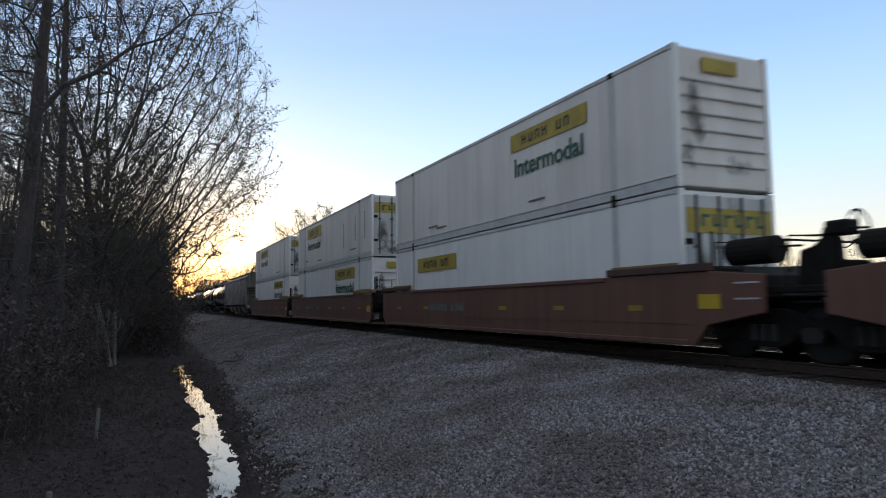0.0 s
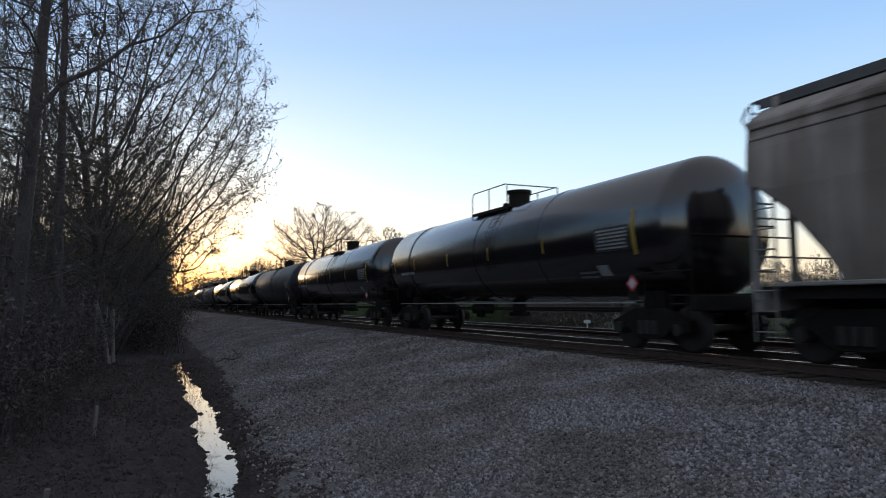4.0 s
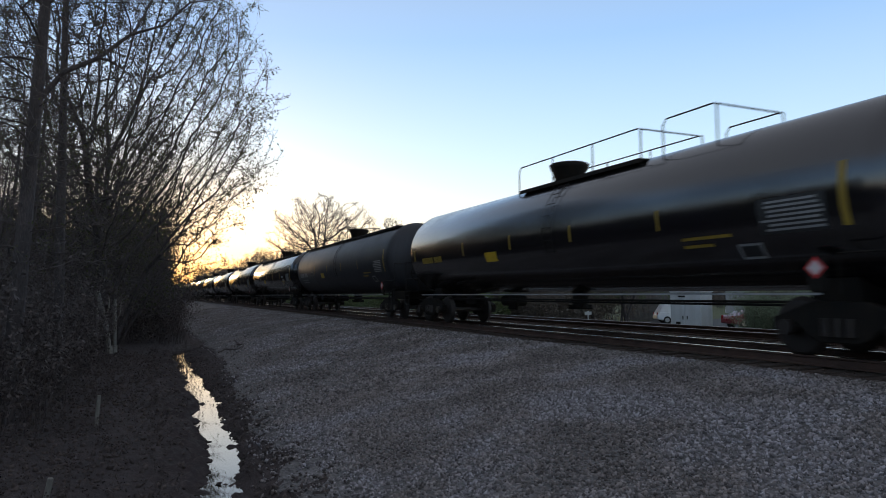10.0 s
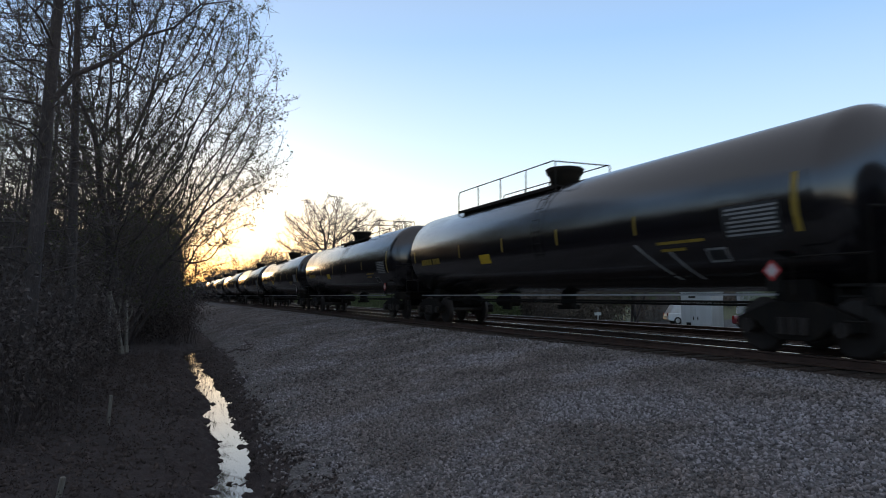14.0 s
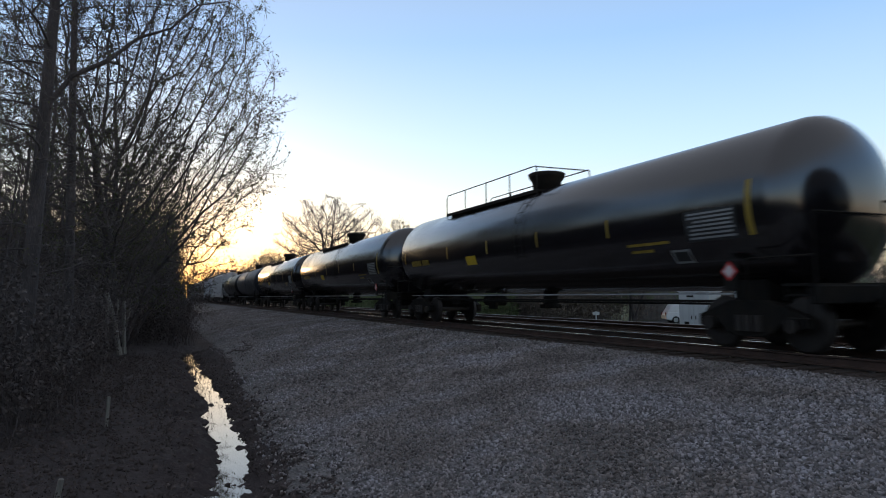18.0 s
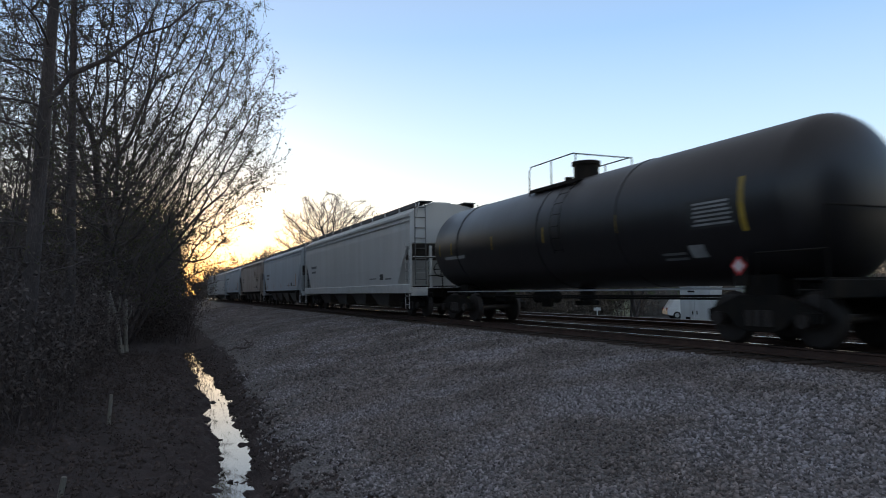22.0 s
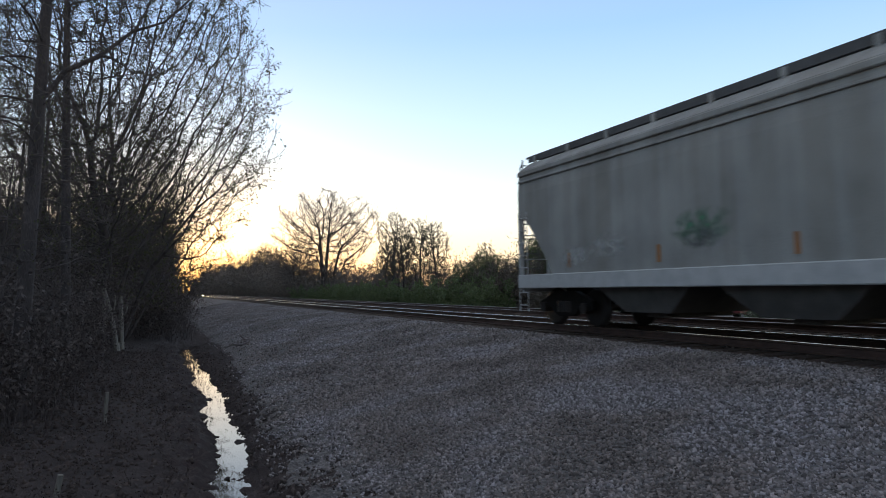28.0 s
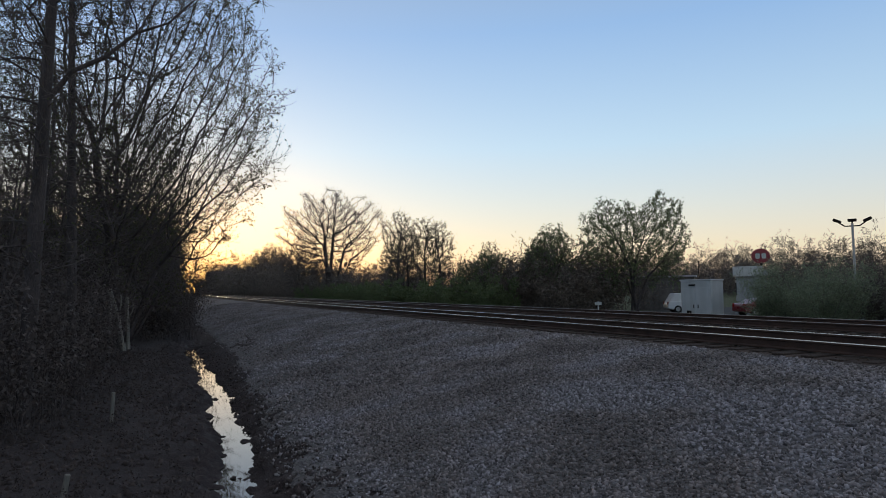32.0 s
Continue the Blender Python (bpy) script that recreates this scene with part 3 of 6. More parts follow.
def crown_tree(name, label, seed, stems, inside, n, step, kill, trunk_r, thin, twig, twigs, leaf, leaves, group, mat=BUD, sprig=0.6, box_of=None, droop=0.0, bark=None):
    """A tree whose limbs fill the crown that inside(x, y, z) describes: trunk, branches, twigs and leaves or buds."""
    g = np.random.default_rng(seed)
    lo, hi = np.array(box_of[0], float), np.array(box_of[1], float)
    room = lo + (hi - lo) * g.random((n * 6, 3))
    room = room[inside(*room.T)][:n]
    pos, par, way = reach(g, stems, room, step, kill)
    m = len(pos)
    kids = np.bincount(par[par >= 0], minlength=m)
    load = np.where(kids == 0, thin ** 2.35, 0.0)
    for k in range(m - 1, -1, -1):
        if par[k] >= 0:
            load[par[k]] += load[k]
    rad = load ** (1 / 2.35)
    rad *= (trunk_r / rad.max()) ** np.clip(np.log(rad / thin) / np.log(rad.max() / thin), 0, 1)
    has = np.flatnonzero(par >= 0)
    segs = np.concatenate([pos[par[has]], pos[has], np.minimum(rad[par[has]], rad[has] * 1.5)[:, None], rad[has][:, None]], 1)
    big = rad[has] > 0.3 * rad.max()
    mid = ~big & (rad[has] > thin * 2.2)
    root = tagged(new(name), label, "tree", group)
    fine = np.flatnonzero((rad < thin * 3.2) & (par >= 0))
    own = np.repeat(fine, twigs)
    d = way[own] * 0.75 + g.normal(0, 0.55, (len(own), 3)) + np.array([0, 0, 0.18 - droop])
    d /= np.linalg.norm(d, axis=1)[:, None]
    start = pos[own] + (pos[par[own]] - pos[own]) * g.random((len(own), 1))
    long = twig * g.uniform(0.4, 1.2, (len(own), 1))
    knee = start + d * long * 0.55
    end = knee + (d + g.normal(0, 0.25, d.shape) + np.array([0, 0, 0.12 - droop])) * long * 0.45
    w = np.full((len(own), 1), thin)
    small = np.concatenate([segs[~big & ~mid], np.concatenate([start, knee, w * 0.85, w * 0.7], 1), np.concatenate([knee, end, w * 0.7, w * 0.5], 1)])
    foot = np.arange(m)
    for k in range(m):
        if par[k] >= 0:
            foot[k] = foot[par[k]]
    stems_of = [("trunk", segs[big & (foot[has] == r)], 9) for r in np.flatnonzero(par < 0)]
    for nm, rows, sides in stems_of + [("branchwork", segs[mid], 5), ("twig_mass", small, 3)]:
        if not len(rows):
            continue
        v, f = tubes_soup(rows, sides)
        ob = soup(nm, v, f, TWIG if nm == "twig_mass" else bark or BARK)
        ob.parent = root
        if nm == "trunk":
            ob.data.shade_smooth()
        else:
            tagged(ob, kind="stuff")
    if leaves:
        c = np.concatenate([end, (knee + end) / 2])
        c = np.repeat(c[g.random(len(c)) < sprig], leaves, 0)
        v, f = leaf_soup(c + g.normal(0, leaf * 0.8, c.shape), leaf, g, 0.6)
        soup("crown", v, f, mat).parent = root
    return root


def stem(x, y, lean_x, lean_y, high, step=0.5, bend=0.0):
    """Points up a young stem from its foot."""
    n = max(2, round(high / step))
    return [(x + lean_x * (k / n) ** (1 + bend) * high, y + lean_y * (k / n) ** (1 + bend) * high, -0.15 + high * k / n) for k in range(n + 1)]


def tree(name, label, seed, height, radius, stems=1, kids=(11, 8, 6, 4), top=4, leaf=0.05, leaves=1, mat=BUD, angle=(30, 62), lift=0.09, shrink=0.5, lean=(0, 0), side=None,
         bend=0.15, bark=None, group="", start=0.28, taper=0.55, thin=0.009, spread=0.32):
    """A bare or budding tree: trunk, crown of limbs and twigs, and young leaves at the twig ends."""
    g = np.random.default_rng(seed)
    out, tips = [[], [], [], [], []], []
    for s in range(stems):
        a = 2 * math.pi * (s + g.random() * 0.6) / stems
        base = (0.25 * math.cos(a) * (stems > 1), 0.25 * math.sin(a) * (stems > 1), -0.1)
        out_d = spread if stems > 1 else 0.03
        grow(g, base, (out_d * math.cos(a) + lean[0], out_d * math.sin(a) + lean[1], 1), height * g.uniform(0.85, 1.05), radius, 0, top, out, tips, bend * 0.45, lift, kids, angle, shrink, side, start, taper, thin)
    root = tagged(new(name), label, "tree", group)
    v, f = tubes_soup(out[0], 9)
    t = soup("trunk", v, f, bark or BARK)
    t.data.shade_smooth()
    t.parent = root
    v, f = tubes_soup(out[1] + out[2], 5)
    c = tagged(soup("branchwork", v, f, bark or BARK), kind="stuff")
    c.parent = root
    fine = out[3] + out[4]
    if fine:
        v, f = tubes_soup(fine, 3)
        c = tagged(soup("twig_mass", v, f, TWIG), kind="stuff")
        c.parent = root
    if leaves:
        c = np.repeat(np.array(tips), leaves, 0)
        c = c + g.normal(0, leaf * 2.2, c.shape)
        v, f = leaf_soup(c, leaf, g)
        c = soup("crown", v, f, mat)
        c.parent = root
    return root


def put(ob, x, y, turn=0.0, size=1.0, sink=0.0):
    ob.matrix_world = pose(x, y, float(land(x, y)) - sink, 0, 0, turn) @ Matrix.Scale(size, 4)
    return ob


def again(ob, x, y, turn, size, label=""):
    c = copy_thing(ob, pose(x, y, float(land(x, y)), 0, 0, turn))
    c.scale = (size, size, size)
    if label:
        tagged(c, label)
    return c


WOODS = "trees beside the ditch"
def over_ditch(x, y, z):
    """The wide fan-shaped crown that leans out over the ditch."""
    wob = 0.75 * np.sin(2.3 * z + 1.0 * y) + 0.5 * np.sin(4.7 * z - 1.6 * y + 1)
    right = np.interp(z, [1.6, 4.7, 6.0, 8.2, 8.9, 10.8, 12.4, 14.1, 16.7, 18.5], [3.3, 4.3, 5.3, 6.9, 6.6, 6.7, 6.3, 6.0, 5.2, 3.0]) + wob - 0.12 * y * y / 4
    left = np.interp(z, [2.6, 6.0, 12.0, 18.0], [-1.2, -3.6, -5.0, -4.0]) + wob
    return (x < right) & (x > left) & (np.abs(y) < np.interp(z, [2, 6, 14, 18], [2.0, 3.6, 4.2, 2.5]))


main_tree = put(crown_tree("budding_tree", "tall budding tree with many upswept limbs over the ditch", 11,
                           [stem(0.5 * math.cos(k * 1.1), 0.5 * math.sin(k * 1.1), lx, ly, h) for k, (lx, ly, h) in enumerate(((-0.2, 0.1, 4), (-0.08, -0.15, 5), (0.0, 0.12, 5), (0.12, -0.1, 4.5), (0.24, 0.12, 4), (0.38, -0.05, 3.5), (0.55, 0.08, 3.0)))],
                           over_ditch, 8500, 0.28, 0.42, 0.2, 0.0085, 0.55, 3, 0.05, 2, WOODS, BUD, 0.4, ((-6, -4.5, 1.6), (8, 4.5, 18))), -1.75, 33, 0)
trunk_a = put(crown_tree("bare_tree", "dark bare tree with a long limb over the ditch", 21, [stem(0, 0, 0.05, 0.0, 12.0, 0.4), [(0.28, 0, 5.9), (0.75, -0.05, 6.6), (1.35, -0.1, 6.95), (1.9, -0.1, 7.5), (2.5, -0.2, 7.75), (3.0, -0.25, 8.3), (3.6, -0.2, 8.5), (4.2, -0.2, 9.1)]],
                         lambda x, y, z: (x * x / 6.5 + y * y / 9 < np.interp(z, [2.5, 5, 9, 13], [0.3, 1, 1, 0.5])) | ((x > 0) & (x < 4.6) & (np.abs(z - 5.9 - 0.68 * x) < 0.8) & (np.abs(y) < 0.5)),
                         2200, 0.24, 0.42, 0.14, 0.0055, 0.42, 2, 0.02, 2, WOODS, BUD, 0.3, ((-3, -3, 2.5), (4.6, 3, 13))), -2.3, 14.5, 0)
trunk_b = put(crown_tree("bare_tree", "slender dark bare tree behind another trunk", 22, [stem(0, 0, -0.02, 0.01, 13.0, 0.4)], lambda x, y, z: x * x + y * y < np.interp(z, [2.5, 6, 10, 15], [2, 9, 8, 2]),
                         2400, 0.26, 0.45, 0.11, 0.0055, 0.45, 2, 0.022, 2, WOODS, BUD, 0.3, ((-3, -3, 2.5), (3, 3, 15))), -1.9, 18.5, 100)
for x, y, a, k in ((-5.4, 27, 60, 0.95), (-4.9, 37, 250, 1.05), (-9.5, 42, 80, 1.2), (-8.0, 31, 10, 1.0)):
    again(trunk_b, x, y, a, k, "bare grey-brown tree in the dim wood")
pole_tree = put(tree("bare_tree", "slender grey trunk in the dim wood", 24, 9.0, 0.09, kids=(7, 5, 4, 2), thin=0.008, leaf=0.03, leaves=1, start=0.45, shrink=0.3, group=WOODS), -3.6, 30, 0)
rng = np.random.default_rng(77)
for k in range(18):
    y = rng.uniform(20, 62)
    again(pole_tree, -1.9 - rng.uniform(0.3, 0.16 * y), y, rng.uniform(0, 360), rng.uniform(0.7, 1.15), "slender grey trunk in the dim wood")
again(main_tree, -3.1, 47, -8, 0.82, "budding tree farther along the ditch")
again(main_tree, -2.9, 62, 14, 0.75, "budding tree farther along the ditch")
for x, y, a, k in ((-2.3, 78, -10, 0.72), (-2.0, 96, 15, 0.75), (-1.4, 118, -5, 0.75), (-0.8, 148, 10, 0.8), (-0.2, 188, 0, 0.8), (0.4, 242, 8, 0.85)):
    again(main_tree, x, y, a, k, "budding tree farther along the ditch")


def thicket(name, label, seed, n, xr, yr, high, mat, leaf, leaves, stem=0.012, lean=0.25, cat="undergrowth", slim=0.5):
    """Undergrowth: thin stems with side twigs and small leaves."""
    g = np.random.default_rng(seed)
    segs, tips = [], []
    for _ in range(n):
        x, y = g.uniform(*xr), g.uniform(*yr)
        p = np.array([x, y, float(land(x, y)) - 0.05])
        d = np.array([g.normal(0, lean), g.normal(0, lean), 1.0])
        h = high * g.uniform(0.35, 1.0)
        m = 4
        for i in range(m):
            d = d + g.normal(0, 0.16, 3)
            d /= np.linalg.norm(d)
            q = p + d * h / m
            segs.append((*p, *q, stem * (1 - 0.22 * i), stem * (0.78 - 0.22 * i)))
            for _k in range(2 + (i > 0)):
                e = d * 0.6 + g.normal(0, 0.6, 3)
                e /= np.linalg.norm(e)
                w = q + e * h * g.uniform(0.08, 0.24)
                segs.append((*q, *w, stem * 0.45, stem * 0.2))
                tips += [w, (w + q) / 2]
            p = q
    v, f = tubes_soup(segs, 3)
    st = tagged(soup(name, v, f, TWIG), label, cat, kind="stuff")
    if leaves:
        c = np.repeat(np.array(tips), leaves, 0)
        c = c + g.normal(0, high * 0.035, c.shape)
        v, f = leaf_soup(c, leaf, g, slim)
        o = soup("foliage", v, f, mat)
        o.parent = st
    return st


thicket("undergrowth", "tangled bare brush on the wooded bank", 31, 950, (-6.5, -1.5), (12, 33), 3.0, DARK_LEAF, 0.04, 3)
thicket("undergrowth", "tall dim brush under the trees", 32, 800, (-10, -1.8), (30, 60), 3.8, DARK_LEAF, 0.07, 4, 0.02)
thicket("undergrowth", "dense dark brush deep in the wood", 33, 1200, (-34, -5), (58, 115), 7.5, DARK_LEAF, 0.2, 6, 0.03, 0.25, "undergrowth", 0.25)
thicket("undergrowth", "low brush along the ditch", 38, 420, (-3.5, 1.0), (34.5, 110), 2.4, DARK_LEAF, 0.07, 5, 0.015)
thicket("undergrowth", "brush along the far ditch bank", 34, 900, (-12, 2.2), (60, 300), 6.5, DARK_LEAF, 0.2, 6, 0.035, 0.25, "undergrowth", 0.25)
thicket("undergrowth", "dim brush where the track runs out of sight", 39, 500, (-16, 4.5), (230, 620), 11.0, DARK_LEAF, 0.5, 7, 0.06, 0.2, "undergrowth", 0.25)
thicket("undergrowth", "tangled twigs hanging over the ditch line", 40, 420, (-4, 1.8), (48, 150), 5.0, DARK_LEAF, 0.1, 5, 0.02, 0.3)
thicket("undergrowth", "fine leaning twigs over the end of the ditch", 45, 300, (-1.2, 2.0), (37, 52), 6.4, DARK_LEAF, 0.045, 3, 0.011, 0.14)
thicket("undergrowth", "tall dense wood edge farther along the ditch", 44, 950, (-16, -2.2), (58, 260), 11.0, DARK_LEAF, 0.24, 8, 0.035, 0.18)
thicket("undergrowth", "dim brush filling the wood behind the first trunks", 42, 900, (-17, -4.6), (22, 48), 6.8, DARK_LEAF, 0.06, 5, 0.014, 0.16)
thicket("undergrowth", "tall dim growth deep in the wood", 43, 750, (-34, -12), (14, 62), 9.5, DARK_LEAF, 0.16, 6, 0.03, 0.16)
# added out of view behind the camera, so the tanks mirror something dark
thicket("undergrowth", "unseen brush added behind the camera to darken the train's reflections", 41, 420, (-26, -7), (-70, 14), 5.0, DARK_LEAF, 0.3, 6, 0.05, 0.18)
thicket("weeds", "low dry weeds on the ditch bank", 35, 700, (-3.2, 0.3), (7, 30), 0.45, BROWN_LEAF, 0.02, 1, 0.003, 0.5, "weeds")
thicket("weeds", "low green weeds at the foot of the gravel", 36, 600, (1.4, 2.5), (6, 34), 0.13, DARK_LEAF, 0.012, 3, 0.003, 0.6, "weeds")
thicket("weeds", "low green weeds by the water", 37, 160, (0.1, 0.5), (7, 34), 0.2, DARK_LEAF, 0.012, 2, 0.003, 0.6, "weeds")


# ---- across the tracks ----
def at(x, y, z=None):
    return (x, y, float(land(x, y)) if z is None else z)


ACROSS = "trees across the tracks"
far_bare = put(crown_tree("bare_tree", "wide vase-shaped bare tree against the evening sky", 51,
                          [stem(0.8 * math.cos(k * 1.3), 0.8 * math.sin(k * 1.3), lx, ly, h, 0.8, 0.3) for k, (lx, ly, h) in enumerate(((-0.3, 0.1, 9), (-0.16, -0.15, 11), (-0.05, 0.15, 12), (0.08, -0.12, 12), (0.2, 0.1, 10), (0.34, -0.05, 8)))],
                          lambda x, y, z: (np.abs(x) < 1.2 + 0.95 * (z - 3)) & ((x / 10.0) ** 2 + (y / 6) ** 2 + ((z - 12.4) / 9.0) ** 2 + 0.28 * np.sin(1.1 * x + 0.8 * z) < 1), 4600, 0.5, 0.66, 0.3, 0.021, 0.9, 3, 0.06, 1, ACROSS, DUN_LEAF, 0.2, ((-11, -6, 4.0), (11, 6, 21.6))), 30.2, 124, -15)
again(far_bare, 27.5, 140, 120, 0.6, "smaller bare tree behind a wider one")
again(far_bare, 40, 255, 60, 0.95, "distant bare tree across the tracks")
again(far_bare, 42, 285, 10, 0.95, "distant bare tree across the tracks")
slim = put(crown_tree("bare_tree", "slender budding tree across the tracks", 52, [stem(0, 0, 0.03, 0, 7, 0.5), stem(0.3, 0.2, 0.14, 0.05, 5.5, 0.5)],
                      lambda x, y, z: ((x - 0.3) / 2.6) ** 2 + (y / 2.4) ** 2 + ((z - 8.6) / 4.4) ** 2 + 0.3 * np.sin(1.7 * x + 1.3 * z) < 1, 1300, 0.33, 0.5, 0.16, 0.017, 0.6, 3, 0.07, 2, ACROSS, BUD, 0.4, ((-3, -3, 4), (3.2, 3, 13))), 30, 86, 0)
again(slim, 30, 75.5, 90, 0.85)
again(slim, 31, 73, 200, 0.8)
again(slim, 33, 92, 300, 0.7)
again(slim, 34, 101, 30, 0.75)
again(slim, 29.5, 80, 140, 0.8)
again(slim, 35, 68, 60, 0.6)
leafy = put(crown_tree("leafy_tree", "round tree in young green leaf across the tracks", 53,
                       [stem(0.4 * math.cos(k * 1.4), 0.4 * math.sin(k * 1.4), lx, ly, h, 0.4) for k, (lx, ly, h) in enumerate(((-0.35, 0.1, 3.5), (-0.1, -0.2, 4.5), (0.1, 0.2, 4.5), (0.35, -0.1, 3.5)))],
                       lambda x, y, z: (((x + 1.7) / 3.3) ** 2 + (y / 3) ** 2 + ((z - 6.2) / 4.2) ** 2 + 0.25 * np.sin(2.3 * x + 1.7 * z + y) < 1) | (((x - 2.4) / 2.4) ** 2 + (y / 2.6) ** 2 + ((z - 6.6) / 4.3) ** 2 + 0.25 * np.sin(2.6 * x - 1.9 * z) < 1),
                       3600, 0.28, 0.38, 0.13, 0.01, 0.42, 3, 0.064, 3, ACROSS, SPRING_LEAF, 0.8, ((-5, -3.2, 1.4), (5, 3.2, 11))), 37.2, 45.6, -38, 0.95)
again(leafy, 34, 56, 60, 0.62)
again(leafy, 32, 61, 200, 0.58)
again(leafy, 31.5, 65, 20, 0.52)
again(leafy, 33, 52, 250, 0.74)
thicket("shrubs", "green shrubs along the second track", 61, 600, (26, 31), (52, 140), 3.3, SPRING_LEAF, 0.11, 8, 0.02, 0.3, "shrubs")
thicket("shrubs", "dim brush along the track far away", 62, 800, (24, 45), (205, 480), 14.0, DUN_LEAF, 0.6, 8, 0.05, 0.2, "shrubs", 0.12)
thicket("shrubs", "brown brush behind the verge", 63, 800, (30, 42), (47, 120), 6.2, DUN_LEAF, 0.2, 4, 0.02, 0.2, "shrubs", 0.15)
thicket("shrubs", "dim brush under the bare trees", 67, 500, (27, 45), (115, 215), 8.0, DUN_LEAF, 0.35, 6, 0.03, 0.2, "shrubs", 0.15)
thicket("bush", "round grey-green bush beside the parking lot", 64, 220, (31.3, 35.0), (23.6, 28.6), 3.6, PALE_LEAF, 0.045, 14, 0.015, 0.35, "bush")
thicket("shrubs", "dark shrubs at the edge of the lot", 66, 160, (35.0, 40), (20, 25), 3.2, DARK_LEAF, 0.06, 10, 0.015, 0.35, "shrubs")
thicket("shrubs", "dark brown brush under the leafy trees", 68, 520, (31, 36.2), (46, 62), 5.0, DUN_LEAF, 0.09, 8, 0.018, 0.25, "shrubs")
thicket("distant_woods", "distant bare woods beyond the lot", 65, 1100, (88, 150), (15, 150), 9.6, DUN_LEAF, 0.32, 8, 0.05, 0.15, "woods", 0.12)


def cabinet():
    c = tagged(new("signal_cabinet"), "silver metal railway signal cabinet with two doors", "cabinet")
    alu = material("cabinet_aluminium", (0.5, 0.51, 0.52), rough=0.45, vary=0.12, scale=1.0, bump=0.02, streak=0.15)
    part("body", boxed((0, 0, 1.36), (1.4, 1.95, 2.62), 0.02), alu, c)
    part("roof", boxed((0, 0, 2.71), (1.5, 2.05, 0.09), 0.02), alu, c)
    part("plinth", boxed((0, 0, 0.04), (1.6, 2.0, 0.12)), ASPHALT, c)
    for y in (-0.46, 0.46):
        d = part("door", boxed((-0.712, y, 1.2), (0.03, 0.86, 2.1), 0.01), alu, c, "flat metal door")
        part("handle", boxed((-0.75, y * 0.3, 1.15), (0.04, 0.05, 0.22), 0.01), FRAME_BLACK, d)
    part("vent", boxed((-0.735, 0.46, 0.75), (0.03, 0.3, 0.3)), FRAME_BLACK, c)
    part("antenna", bars([[(0.1, 0.2, 2.6), (0.1, 0.2, 3.9)]], 0.025), FRAME_BLACK, c)
    part("hood_lamp", boxed((-0.76, 0.2, 2.42), (0.14, 0.4, 0.09), 0.02), FRAME_BLACK, c)
    c.matrix_world = pose(*at(30.2, 30.9), 0, 0, 16)
    return c


cabinet()

GLASS = material("car_glass", (0.02, 0.022, 0.025), rough=0.08, vary=0.05, bump=0)
TYRE = material("tyre_rubber", (0.02, 0.02, 0.02), rough=0.9)
CHROME = material("wheel_alloy", (0.5, 0.5, 0.5), rough=0.3, metal=0.9)
LAMP_GLASS = material("lamp_lens", (0.6, 0.6, 0.6), rough=0.15)
TAIL_RED = material("tail_lens", (0.4, 0.02, 0.02), rough=0.2)


def parked_car(label, color, x, y, turn, high=1.72, length=4.6, boxy=True):
    paint = material("car_paint", color, rough=0.3, vary=0.05, bump=0, coat=0.5)
    c = tagged(new("parked_car"), label, "car", "parked cars")
    l, w = length / 2, 0.9
    low = [(-l, 0.45), (-l + 0.05, 0.85), (-l + 0.95, 1.0), (l - 0.15, 1.02), (l, 0.8), (l, 0.4), (l - 0.4, 0.3), (-l + 0.3, 0.3)]
    part("body", prism(low, -w, w, 0.06), paint, c)
    cab = [(-l + 1.0, 0.98), (-l + 1.75, high - 0.05), (-l + 2.1, high), (l - 0.6 if boxy else l - 1.2, high), (l - 0.15 if boxy else l - 0.5, 1.0)]
    part("cabin", prism(cab, -w + 0.08, w - 0.08, 0.05), paint, c)
    part("windscreen", prism([(-l + 1.06, 1.05), (-l + 1.74, high - 0.12), (-l + 1.70, high - 0.12), (-l + 1.02, 1.05)], -w + 0.16, w - 0.16), GLASS, c)
    for s in (-1, 1):
        for a, b in ((-l + 1.45, -l + 2.3), (-l + 2.38, l - 1.2)):
            part("side_window", prism([(a, 1.06), (a + 0.25 * (a < 0), high - 0.14), (b, high - 0.14), (b, 1.06)], s * (w - 0.075), s * (w - 0.06)), GLASS, c)
        part("head_lamp", boxed((s * 0.65, -l + 0.02, 0.75), (0.35, 0.1, 0.16), 0.03), LAMP_GLASS, c)
        part("tail_lamp", boxed((s * 0.72, l - 0.03, 0.85), (0.2, 0.08, 0.3), 0.02), TAIL_RED, c)
        for yy in (-l + 0.85, l - 0.85):
            t = part("wheel", bars([[(s * 0.7, yy, 0.33), (s * 0.92, yy, 0.33)]], 0.33, 18), TYRE, c)
            part("rim", bars([[(s * 0.9, yy, 0.33), (s * 0.93, yy, 0.33)]], 0.2, 14), CHROME, t)
    c.matrix_world = pose(*at(x, y), 0, 0, turn)
    return c


parked_car("white parked sport utility car behind the cabinet", (0.75, 0.76, 0.77), 44.2, 46.5, 62)
parked_car("dark red parked car in the lot", (0.2, 0.02, 0.03), 43.0, 37.6, 75, 1.35, 4.4, False)


